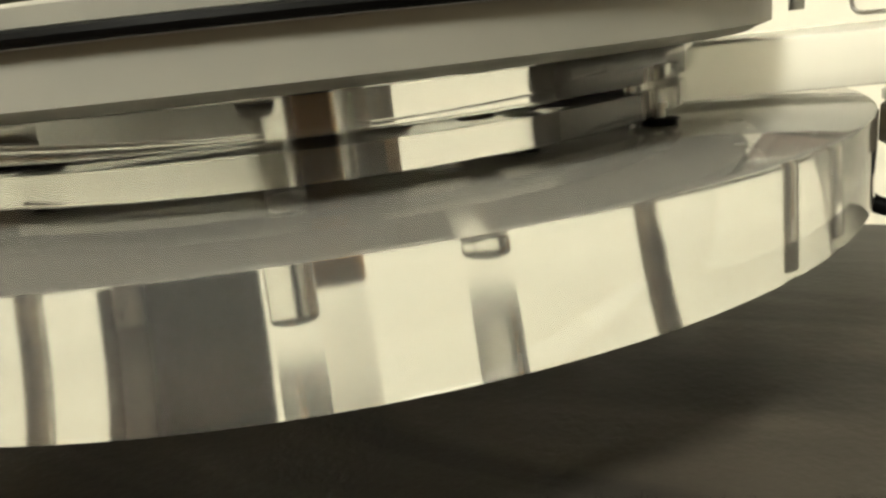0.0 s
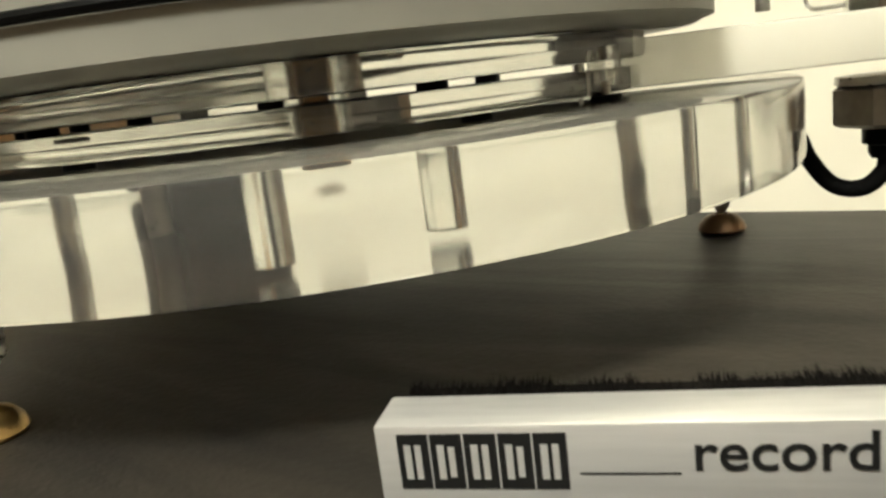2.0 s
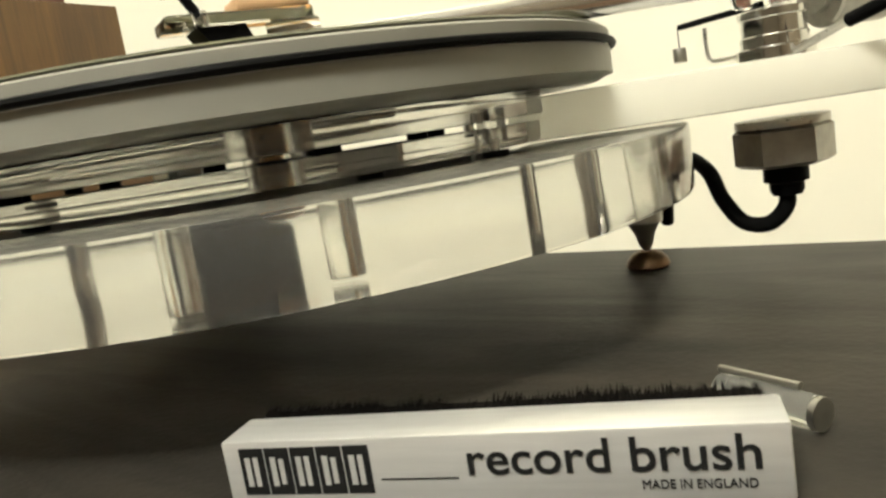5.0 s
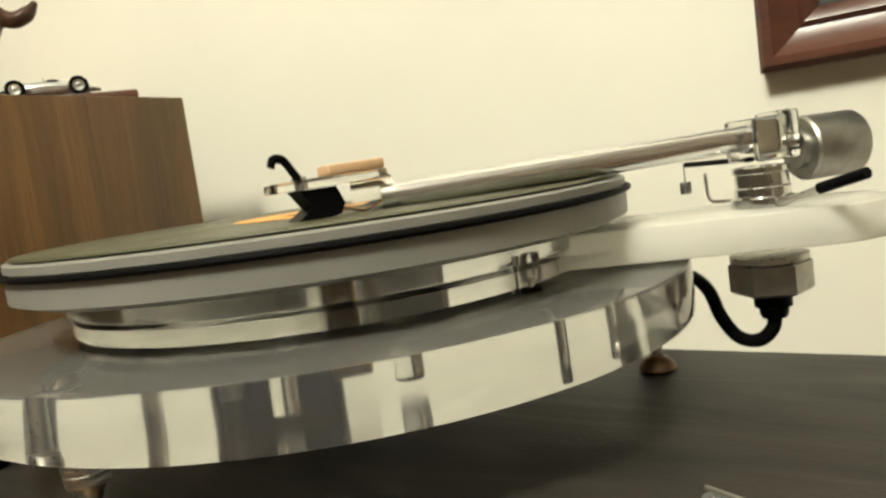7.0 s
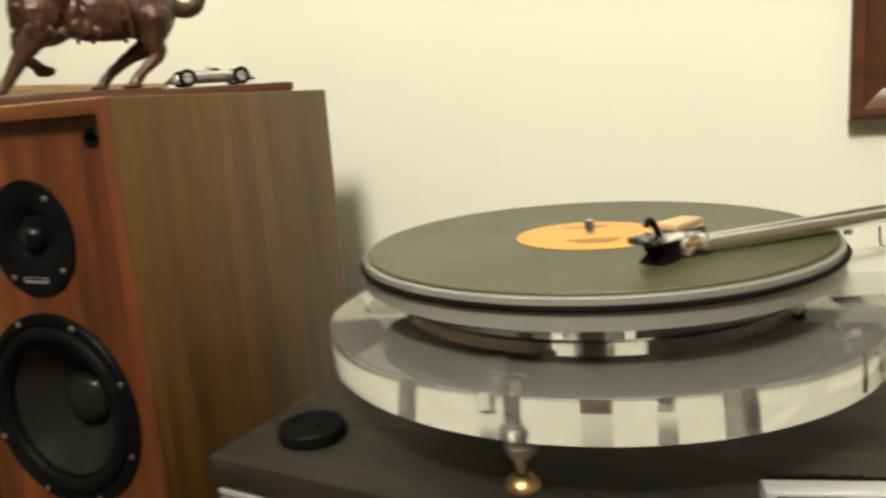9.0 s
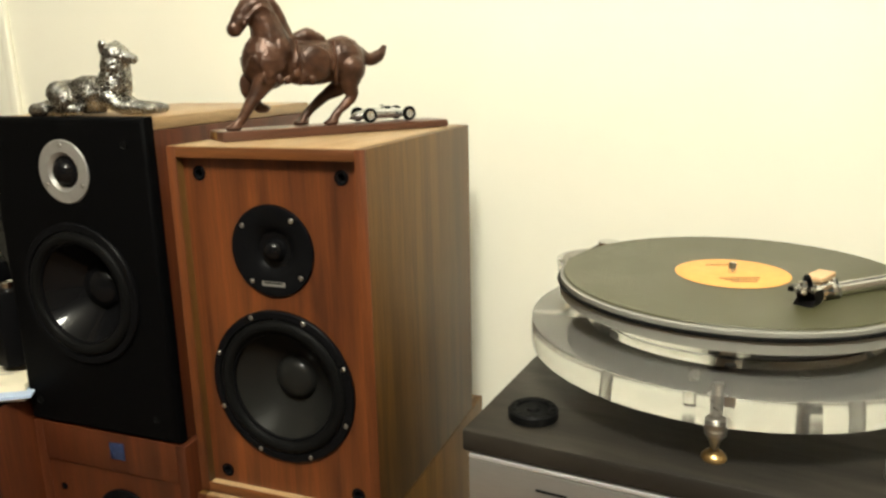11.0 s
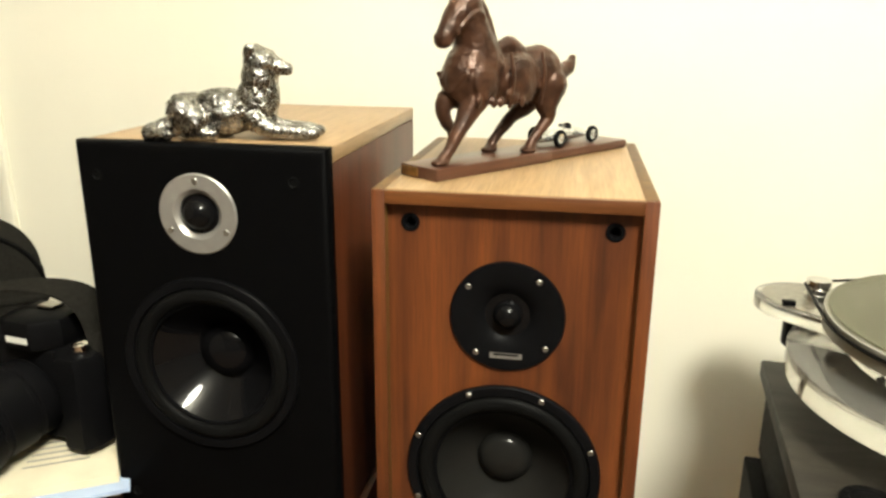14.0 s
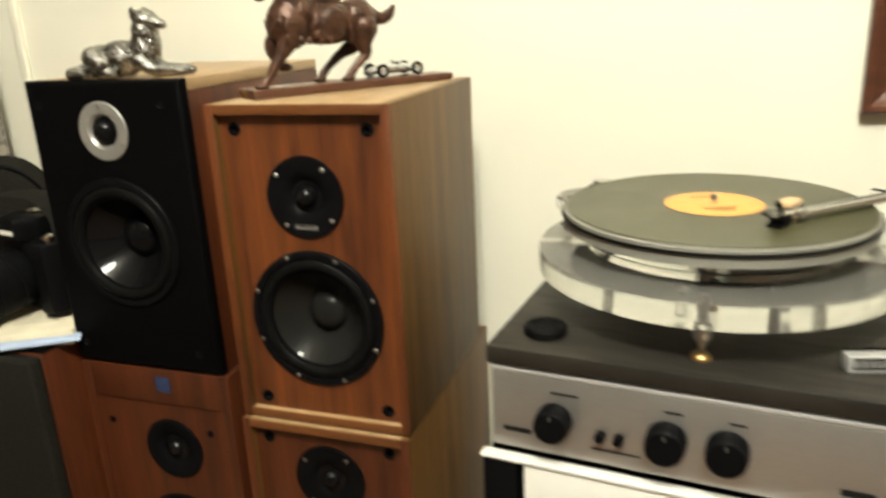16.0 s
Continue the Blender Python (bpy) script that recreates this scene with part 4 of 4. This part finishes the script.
def black_speaker():
    x0, x1, y0, z0, z1 = -0.873, -0.642, 0.315, 0.578, 0.956
    w, h, d = x1 - x0, z1 - z0, 0.338
    ob = empty("black_loudspeaker", pose(x0, y0, z0), "wooden loudspeaker with thick black front and large black woofer", "loudspeaker")
    f = 0.014
    t = 0.014
    for sx in (t / 2 + 0.001, w - t / 2 - 0.001):
        part("side_panel", box(t, d - f, h - t - 0.0022, (sx, f + (d - f) / 2, 0.001), 0.0012), M_TEAKR_SHADE, ob, "red teak veneer")
    # Top board, its overhead light painted in as a paler wood.
    part("top_panel", box(w - 0.002, d - f, t, (w / 2, f + (d - f) / 2, h - t - 0.001), 0.0012), M_TOPW_LIT, ob, "wood top coloured pale as lit from above")
    part("bottom_panel", box(w - 2 * t - 0.002, d - f, t, (w / 2, f + (d - f) / 2, 0.001), 0.0012), M_TEAKR_SHADE, ob)
    part("back_panel", box(w - 2 * t - 0.002, t, h - 2 * t - 0.004, (w / 2, d - t / 2, t + 0.002)), M_BLACKM, ob)
    r_t, r_w = 0.0362, 0.0850
    cx, tz, wz = 0.1125, 0.895 - z0, 0.752 - z0
    bm = holes_baffle(w, h, f, [(cx, wz, r_w * 0.9), (cx, tz, r_t * 0.72)])
    outer = [e for e in bm.edges if all(min(abs(v.co.x), abs(v.co.x - w), abs(v.co.z), abs(v.co.z - h)) < 1e-5 for v in e.verts) and all(v.co.y < 1e-5 for v in e.verts) and e.calc_length() > 0.1]
    bmesh.ops.bevel(bm, geom=outer, offset=0.008, segments=5, affect="EDGES", profile=0.6)
    part("front_baffle", bm, M_BLACKM, ob, "thick matt black front with rounded edges", angle=50)
    tw = part("tweeter", lathe([(0.0175, -0.006), (r_t * 0.98, -0.006), (r_t, -0.002), (r_t, 0.0012), (r_t * 0.96, 0.0022), (0.0225, 0.0020), (0.0185, -0.0012), (0.0175, -0.006)], 64), M_GREYP, ob, "round silver-grey tweeter plate", m=pose(cx, 0, tz, 90))
    part("dome", lathe([(0.0180, -0.0035), (0.0150, -0.0030), (0.0142, 0.0008), (0.0120, 0.0050), (0.0080, 0.0085), (0.004, 0.0100), (0, 0.0104)], 40), M_CONE, tw, "black dome")
    screws(tw, r_t * 0.82, 3, 90, 0.0028, 0.0020)
    woofer(ob, cx, 0, wz, r_w, M_CONE, 0.0275, deep=0.42)
    for sx, sz in ((0.02, h - 0.03), (w - 0.03, h - 0.03), (0.02, 0.028), (w - 0.03, 0.028)):
        part("grille_peg_hole", lathe([(0.0035, 0.0), (0.0052, 0.0), (0.0052, 0.0010), (0.0040, 0.0012), (0.0032, 0.0002), (0, 0.0002)], 18), M_RUBBER, ob, m=pose(sx, 0, sz, 90))


black_speaker()


def lower_left_speaker():
    x0, y0, z0 = -0.872, 0.316, 0.10
    w, d, h = 0.236, 0.34, 0.477
    ob = empty("wooden_loudspeaker", pose(x0, y0, z0), "red teak loudspeaker with blue badge under the black one", "loudspeaker")
    cabinet(ob, w, d, h, 0.014, M_TEAKR_SHADE, M_TEAKR_SHADE, 0.008)
    # Rail and baffle wear the red teak with shade put into its colour.
    part("badge_rail", box(w - 0.028, 0.010, 0.052, (w / 2, 0.005, h - 0.052), 0.001), M_TEAKR_SHADE, ob)
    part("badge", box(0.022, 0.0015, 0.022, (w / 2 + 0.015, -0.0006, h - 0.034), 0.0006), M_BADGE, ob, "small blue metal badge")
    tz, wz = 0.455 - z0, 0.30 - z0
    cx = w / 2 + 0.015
    part("baffle", holes_baffle(w - 0.028, h - 0.066, 0.012, [(cx - 0.014, tz - 0.014, 0.034), (cx - 0.014, wz - 0.014, 0.072)]), M_TEAKR_SHADE, ob, m=pose(0.014, 0.0025, 0.014), smooth=False)
    tw = part("tweeter", lathe([(0.0185, -0.004), (0.0455, -0.004), (0.0455, 0.002), (0.0445, 0.0030), (0.030, 0.0034), (0.0195, -0.0030), (0.0185, -0.004)], 56), M_BLACK, ob, "round black tweeter plate", m=pose(cx, 0.0025, tz, 90))
    part("dome", lathe([(0.0190, -0.0036), (0.0115, -0.0010), (0.0095, 0.0035), (0.006, 0.0062), (0, 0.0075)], 36), M_CONE, tw, "glossy dome")
    woofer(ob, cx, 0.0025, wz, 0.080, M_CONE, 0.025)
    for sx in (0.034, w - 0.040):
        part("grille_socket", disc(0.0048, -0.002, 0.0012, 0.0004, 18), M_BLACK, ob, m=pose(sx, 0.0025, h - 0.090, 90))


lower_left_speaker()
for nm, x, y, w, d, h in (("speaker_stand", -0.602, 0.30, 0.225, 0.33, 0.155), ("speaker_stand", -0.872, 0.32, 0.236, 0.33, 0.10)):
    st = empty(nm, pose(x, y, 0), "low black wooden speaker stand", "stand", "speaker stands")
    part("top_board", box(w, d, 0.02, (w / 2, d / 2, h - 0.0205), 0.002), M_BLACKM, st)
    part("plinth", box(w - 0.04, d - 0.04, h - 0.021, (w / 2, d / 2, 0), 0.002), M_BLACKM, st)

# black box on the far left, with papers and a camera on it
BXX, BXY, BXZ = -0.882, 0.245, 0.607
bx = empty("subwoofer", pose(BXX - 0.34, BXY, 0), "wooden floor loudspeaker with black cloth front", "loudspeaker")
part("cabinet_body", box(0.34, 0.36, BXZ - 0.002, (0.17, 0.20, 0.001), 0.002), M_TEAKR_SHADE, bx, "red teak cabinet")
part("cloth_front", box(0.336, 0.022, BXZ - 0.004, (0.17, 0.011, 0.001), 0.006, 3), M_CANVAS, bx, "black cloth grille")
part("top_cover", box(0.338, 0.355, 0.002, (0.17, 0.20, BXZ - 0.0015), 0.0005), M_BLACKM, bx)


def sheet_pile():
    z = BXZ + 0.0008
    for sx, sy, t, x, y, rz, mm, lab in (
            (0.20, 0.15, 0.006, -0.985, 0.330, 24, M_PAPER, "loose white papers lying on the cabinet"),
            (0.16, 0.21, 0.004, -0.975, 0.345, 33, M_PAPERB, "pale blue leaflet under other papers"),
            (0.12, 0.17, 0.007, -0.960, 0.350, 30, M_PAPERY, "cream booklet with grey cover strip"),
    ):
        ob = empty("paper", pose(x, y, z, 0, 0, rz), lab, "paper")
        n = max(1, int(t / 0.002))
        for i in range(n):
            part("leaf", box(sx - 0.001 * i, sy, t / n * 0.9, (0.001 * (i % 2), 0.0008 * i, i * t / n), 0.0002), mm, ob, smooth=False)
        if mm is M_PAPERY:
            part("dark_panel", box(0.07, 0.045, 0.0003, (0.02, 0.055, t)), M_GREYP, ob, smooth=False)
            for i in range(6):
                part("text_line", box(0.05 + 0.006 * (i % 3), 0.0022, 0.0002, (0.0, 0.015 - 0.011 * i, t)), M_GREYP, ob, smooth=False)
        z += t + 0.001
    return z


CZ = sheet_pile()


def camera_thing():
    m = pose(-0.975, 0.372, CZ, 0, 0, -10) @ Matrix.Diagonal((1.05, 1.05, 1.05, 1))
    ob = empty("camera", m, "black digital camera with zoom lens lying on papers", "camera")
    bm = slab_shape([(-0.072, 0.0), (-0.068, -0.018), (-0.030, -0.022), (0.030, -0.022), (0.044, -0.034), (0.066, -0.034), (0.074, -0.020), (0.074, 0.018), (0.060, 0.030), (-0.060, 0.030), (-0.072, 0.018)], 0.006, 0.104, 0.005)
    body = part("body", bm, M_BLACK, ob, "black ribbed body")
    bm = slab_shape([(-0.030, 0.026), (-0.034, -0.012), (-0.016, -0.034), (0.016, -0.034), (0.034, -0.012), (0.030, 0.026)], 0.102, 0.134, 0.007)
    part("prism_hood", bm, M_BLACK, ob)
    part("maker_mark", box(0.026, 0.0008, 0.006, (0, -0.0345, 0.112)), M_WHITE, ob, smooth=False)
    part("lens", lathe([(0, 0), (0.034, 0), (0.036, 0.004), (0.036, 0.022), (0.034, 0.024), (0.034, 0.028), (0.037, 0.03), (0.037, 0.062), (0.035, 0.064), (0.035, 0.07), (0.039, 0.073), (0.041, 0.092), (0.039, 0.094), (0.032, 0.094), (0.030, 0.082), (0.012, 0.076), (0, 0.075)], 48), M_BLACK, ob, "black zoom lens", m=pose(-0.004, -0.020, 0.052, 97, 0, -6) @ Matrix.Diagonal((1.12, 1.12, 0.86, 1)))
    part("mode_dial", lathe([(0, 0.1), (0.011, 0.1), (0.011, 0.114), (0.009, 0.116), (0, 0.116)], 24), M_BLACK, ob, m=pose(-0.050, 0.004, 0.003))
    part("shutter_button", lathe([(0, 0.102), (0.008, 0.102), (0.008, 0.109), (0.005, 0.111), (0, 0.111)], 20), M_CHROME, ob, m=pose(0.056, -0.014, 0.003))
    part("hot_shoe", box(0.018, 0.016, 0.003, (0, 0.010, 0.134), 0.0006), M_STEEL, ob)
    for lx in (-0.076, 0.078):
        part("strap_lug", lathe([(0.003, -0.0012), (0.0055, -0.0012), (0.0055, 0.0012), (0.003, 0.0012), (0.003, -0.0012)], 14), M_CHROME, ob, m=pose(lx, 0.002, 0.092, 90))
    # wide strap looped over the top
    path = bend([(-0.076, 0.0, 0.092), (-0.085, -0.02, 0.125), (-0.062, -0.030, 0.150), (-0.010, -0.015, 0.162), (0.035, 0.0, 0.158), (0.058, 0.006, 0.140), (0.070, 0.004, 0.110), (0.078, 0.002, 0.094)], 6)
    bm = bmesh.new()
    prev = None
    for k, p in enumerate(path):
        s = min(1.0, 0.35 + 4 * min(k, len(path) - 1 - k) / len(path)) * 0.016
        row = [bm.verts.new(p + Vector((0.25 * e * s, e * s, 0.1 * e * s + dz))) for e, dz in ((-1, 0), (1, 0), (1, 0.0024), (-1, 0.0024))]
        if prev:
            for i in range(4):
                bm.faces.new((prev[i], prev[(i + 1) % 4], row[(i + 1) % 4], row[i]))
        else:
            bm.faces.new(row)
        prev = row
    bm.faces.new(prev[::-1])
    part("strap", bm, M_CANVAS, ob, "wide dark webbing strap", angle=60)


camera_thing()

bag = empty("camera_bag", pose(-1.165, 0.500, BXZ + 0.001, 0, 0, 40) @ Matrix.Diagonal((0.80, 0.9, 1.06, 1)), "dark grey canvas camera bag with domed lid", "bag")
bm = bmesh.new()
n = 20
rows = []
for y in (-0.07, -0.064, 0.064, 0.07):
    s = 0.94 if abs(y) > 0.066 else 1.0
    pts = [(-0.09 * s, 0.0), (0.09 * s, 0.0)] + [(0.09 * s * math.cos(math.pi * k / n), 0.12 * s + 0.075 * s * math.sin(math.pi * k / n)) for k in range(n + 1)]
    rows.append([bm.verts.new((x, y, z)) for x, z in pts])
for a, b in zip(rows, rows[1:]):
    for i in range(len(a)):
        j = (i + 1) % len(a)
        bm.faces.new((a[i], a[j], b[j], b[i]))
bm.faces.new(rows[0])
bm.faces.new(rows[-1][::-1])
part("bag_body", bm, M_CANVAS, bag, angle=50)
part("piping", tube([(0.091 * math.cos(math.pi * k / 24), -0.067, 0.121 + 0.076 * math.sin(math.pi * k / 24)) for k in range(25)], 0.0028, 8), M_RUBBER, bag)
part("seam_band", box(0.184, 0.146, 0.008, (0, 0, 0.112), 0.002), M_CANVAS, bag)


# ---- ornaments on the loudspeakers ----
def lump(bm, c, r, rot=None, seg=16):
    tmp = bmesh.new()
    bmesh.ops.create_uvsphere(tmp, u_segments=seg, v_segments=10, radius=1)
    bmesh.ops.scale(tmp, vec=r if isinstance(r, (tuple, list)) else (r, r, r), verts=tmp.verts)
    if rot is not None:
        bmesh.ops.transform(tmp, matrix=rot, verts=tmp.verts)
    bmesh.ops.translate(tmp, vec=c, verts=tmp.verts)
    join(bm, tmp)


def limb(bm, pts, radii, n=5):
    path = bend(pts, n)
    rr = []
    for k in range(len(path)):
        t = k / n
        i = min(int(t), len(radii) - 2)
        rr.append(radii[i] + (radii[i + 1] - radii[i]) * (t - i))
    tube(path, 0, 12, bm, rr)
    for p, r in ((path[0], rr[0]), (path[-1], rr[-1])):
        lump(bm, p, r, seg=12)


def cast(name, bm, m, material, voxel, label, category, carve=0.0, carve_size=0.01):
    ob = part(name, bm, material, m=m, angle=180)
    md = ob.modifiers.new("fuse", "REMESH")
    md.mode, md.voxel_size, md.use_smooth_shade = "VOXEL", voxel, True
    sm = ob.modifiers.new("soften", "SMOOTH")
    sm.factor, sm.iterations = 0.5, 3
    if carve:
        tx = bpy.data.textures.new(name + "_relief", "CLOUDS")
        tx.noise_scale, tx.noise_depth = carve_size, 2
        dp = ob.modifiers.new("relief", "DISPLACE")
        dp.texture, dp.strength, dp.mid_level, dp.texture_coords = tx, carve, 0.5, "LOCAL"
    return tagged(ob, label, category)


PLK = pose(-0.571, 0.342, TZ1, 0, 0, 53)      # planks: x to the back right
p1 = empty("statue_plinth", PLK, "dark wooden plinth board with brass end plate", "plinth")
part("board", box(0.150, 0.046, 0.0105, (0.075, 0, 0.0003), 0.0012), M_PLANK, p1)
part("end_plate", box(0.0012, 0.020, 0.0075, (-0.0006, 0.010, 0.0018), 0.0003), M_BRASS, p1, "brass end plate")
p2 = empty("model_plinth", PLK @ pose(0.151, 0.004, 0), "polished dark wooden display board with sloped edge", "plinth")
bm = slab_shape([(0, -0.024), (0.126, -0.024), (0.126, 0.024), (0, 0.024)], 0.0003, 0.0095, 0.0025)
part("board", bm, M_PLANK, p2)


def horse():
    bm = bmesh.new()
    lump(bm, (0.105, 0, 0.064), (0.052, 0.0215, 0.0225))
    lump(bm, (0.058, 0, 0.067), (0.027, 0.023, 0.029))
    lump(bm, (0.143, 0, 0.066), (0.027, 0.0225, 0.026))
    limb(bm, [(0.066, 0, 0.076), (0.058, 0, 0.102), (0.052, 0, 0.121)], [0.0225, 0.0160, 0.0125])
    limb(bm, [(0.084, 0, 0.082), (0.077, 0, 0.098), (0.069, 0, 0.117), (0.056, 0, 0.130)], [0.0085, 0.0078, 0.0072, 0.0055])
    limb(bm, [(0.050, 0, 0.124), (0.037, 0, 0.112), (0.027, 0, 0.099)], [0.0128, 0.0100, 0.0078])
    lump(bm, (0.0255, 0, 0.0970), (0.0078, 0.0082, 0.0074))
    lump(bm, (0.045, 0, 0.113), (0.010, 0.0095, 0.011))
    for s in (-1, 1):
        limb(bm, [(0.053, 0.006 * s, 0.133), (0.052, 0.0075 * s, 0.1390)], [0.0045, 0.0022])
        lump(bm, (0.041, 0.0098 * s, 0.119), 0.0026)
        lump(bm, (0.0215, 0.0050 * s, 0.0995), 0.0020)
    limb(bm, [(0.034, -0.0095, 0.102), (0.028, 0, 0.1085), (0.034, 0.0095, 0.102)], [0.0018, 0.0018, 0.0018])
    limb(bm, [(0.036, -0.0100, 0.106), (0.050, -0.0130, 0.118), (0.060, -0.013, 0.114)], [0.0014, 0.0014, 0.0014])
    limb(bm, [(0.052, -0.010, 0.050), (0.036, -0.011, 0.030), (0.022, -0.010, 0.010), (0.015, -0.010, 0.004)], [0.0120, 0.0066, 0.0046, 0.0052])
    lump(bm, (0.013, -0.010, 0.0025), (0.0090, 0.0068, 0.0034))
    limb(bm, [(0.052, 0.010, 0.054), (0.038, 0.011, 0.046), (0.039, 0.011, 0.033), (0.049, 0.011, 0.0225)], [0.0120, 0.0080, 0.0056, 0.0050])
    lump(bm, (0.053, 0.011, 0.0195), (0.0095, 0.0065, 0.0050))
    for s, hx in ((-1, 0.121), (1, 0.096)):
        limb(bm, [(0.148, 0.011 * s, 0.058), (0.145, 0.012 * s, 0.040), (0.148 if s < 0 else 0.126, 0.012 * s, 0.029), (hx + 0.010, 0.012 * s, 0.014), (hx + 0.002, 0.012 * s, 0.004)], [0.017, 0.0105, 0.0062, 0.0046, 0.0050])
        lump(bm, (hx, 0.012 * s, 0.0025), (0.0090, 0.0068, 0.0034))
    limb(bm, [(0.163, 0, 0.074), (0.177, 0, 0.067), (0.190, 0, 0.071), (0.197, 0, 0.079)], [0.0078, 0.0072, 0.0068, 0.0035])
    limb(bm, [(0.090, 0.0, 0.088), (0.104, 0, 0.091), (0.120, 0, 0.088)], [0.006, 0.009, 0.005])
    for x in (0.083, 0.124):
        for s in (-1, 1):
            limb(bm, [(x, 0.0215 * s, 0.086), (x + 0.001, 0.0240 * s, 0.066), (x + 0.002, 0.020 * s, 0.043)], [0.002, 0.0022, 0.002])
    for s in (-1, 1):
        lump(bm, (0.104, 0.019 * s, 0.063), (0.019, 0.0055, 0.019))
        lump(bm, (0.056, 0.0195 * s, 0.064), (0.015, 0.0045, 0.013))
        for k in range(7):
            lump(bm, (0.044 + 0.009 * k, 0.0225 * s, 0.050 + 0.004 * math.sin(k * 1.9)), (0.0035, 0.002, 0.0050))
    limb(bm, [(0.036, -0.016, 0.070), (0.034, 0, 0.056), (0.036, 0.016, 0.070)], [0.0022, 0.0024, 0.0022])
    return cast("horse_statue", bm, PLK @ pose(0.002, 0.0, 0.0106) @ Matrix.Diagonal((1.02, 1.08, 1.06, 1)), M_HORSE, 0.0014, "dark reddish bronze prancing horse statue on a plinth", "statue", 0.0016, 0.007)


horse()


def model_car():
    ob = empty("model_car", PLK @ pose(0.158, 0.006, 0.0097), "small silver vintage racing car model", "model car")
    bm = bmesh.new()
    prof = ((0.000, 0.002, 0.0055), (0.006, 0.0055, 0.0075), (0.022, 0.0085, 0.0095), (0.040, 0.0095, 0.0100), (0.056, 0.0090, 0.0098), (0.074, 0.0062, 0.0085), (0.088, 0.0020, 0.0060))
    rows = []
    for x, r, zc in prof:
        rows.append([bm.verts.new((x, r * 1.0 * math.cos(2 * math.pi * k / 16), zc + r * 0.72 * math.sin(2 * math.pi * k / 16))) for k in range(16)])
    for a, b in zip(rows, rows[1:]):
        for i in range(16):
            bm.faces.new((a[i], a[(i + 1) % 16], b[(i + 1) % 16], b[i]))
    bm.faces.new(rows[0][::-1])
    bm.faces.new(rows[-1])
    part("body", bm, M_SILVER, ob, "silver cigar-shaped body", angle=70)
    part("cockpit", lathe([(0, 0), (0.0055, 0), (0.006, 0.0012), (0.0045, 0.0018), (0.003, 0.0004), (0, 0.0003)], 20), M_BLACK, ob, m=pose(0.048, 0, 0.0158))
    part("windscreen", box(0.0008, 0.009, 0.004, (0.041, 0, 0.0160), 0.0003), M_ACRYL, ob)
    for x in (0.018, 0.070):
        part("axle", tube([(x, -0.017, 0.0085), (x, 0.017, 0.0085)], 0.0008, 8), M_STEEL, ob)
        for s in (-1, 1):
            w = part("wheel", lathe([(0.0050, -0.0022), (0.0075, -0.0024), (0.0085, -0.0012), (0.0085, 0.0012), (0.0075, 0.0024), (0.0050, 0.0022), (0.0050, -0.0022)], 28), M_RUBBER, ob, "black tyre", m=pose(x, 0.0165 * s, 0.0087, 90))
            part("rim", lathe([(0, -0.0014), (0.0050, -0.0018), (0.0052, 0), (0.0050, 0.0018), (0.0025, 0.0012), (0, 0.0022)], 20), M_SILVER, w, "silver wire rim")


model_car()


def dog():
    bm = bmesh.new()
    lump(bm, (0.034, 0, 0.018), (0.022, 0.021, 0.0185))
    lump(bm, (0.062, 0, 0.021), (0.034, 0.020, 0.0195))
    lump(bm, (0.092, 0, 0.027), (0.019, 0.018, 0.024))
    lump(bm, (0.094, 0, 0.044), (0.014, 0.0145, 0.020))
    lump(bm, (0.104, 0, 0.036), (0.009, 0.0125, 0.019))
    lump(bm, (0.098, 0, 0.060), (0.0160, 0.0150, 0.0130))
    lump(bm, (0.096, 0, 0.048), (0.0165, 0.0165, 0.0170))
    limb(bm, [(0.104, 0, 0.059), (0.114, -0.001, 0.0570), (0.1215, -0.002, 0.0555)], [0.0100, 0.0070, 0.0050])
    for s in (-1, 1):
        limb(bm, [(0.090, 0.0085 * s, 0.066), (0.091, 0.0115 * s, 0.0715), (0.095, 0.013 * s, 0.0718)], [0.0055, 0.0042, 0.0022])
        limb(bm, [(0.092, 0.012 * s, 0.016), (0.108, 0.012 * s, 0.0075), (0.138, 0.011 * s, 0.0055)], [0.0095, 0.0075, 0.0062])
        lump(bm, (0.143, 0.011 * s, 0.005), (0.0075, 0.0065, 0.005))
        limb(bm, [(0.030, 0.015 * s, 0.022), (0.044, 0.019 * s, 0.014), (0.034, 0.020 * s, 0.006), (0.058, 0.020 * s, 0.0045)], [0.013, 0.010, 0.0065, 0.0050])
    limb(bm, [(0.020, -0.004, 0.010), (0.006, -0.010, 0.006), (0.002, -0.022, 0.0050), (0.022, -0.028, 0.0045)], [0.010, 0.0085, 0.0070, 0.0040])
    rnd = random.Random(9)
    for i in range(150):
        u = rnd.random()
        a = rnd.uniform(-1.5, 1.5)
        if rnd.random() < 0.45:
            c = Vector((0.096 + 0.013 * math.cos(a) * rnd.uniform(-1, 1), 0.0145 * math.sin(a), 0.024 + 0.030 * u))
            e = c + Vector((rnd.uniform(-0.002, 0.004), 0.001 * math.sin(a), -0.010))
        else:
            x = 0.022 + 0.066 * u
            c = Vector((x, 0.0190 * math.sin(a), 0.018 + 0.0165 * math.cos(a)))
            e = c + Vector((-0.008, 0.0015 * math.sin(a), -0.004))
        limb(bm, [c, (c + e) / 2 + Vector((0, 0, 0.0008)), e], [0.0016, 0.0020, 0.0008], 3)
    return cast("dog_statue", bm, pose(-0.813, 0.352, 0.9562, 0, 0, 8) @ Matrix.Diagonal((1.0, 1.05, 1.08, 1)), M_PEWTER, 0.00115, "cast pewter collie dog statue lying down", "statue", 0.0012, 0.004)


dog()
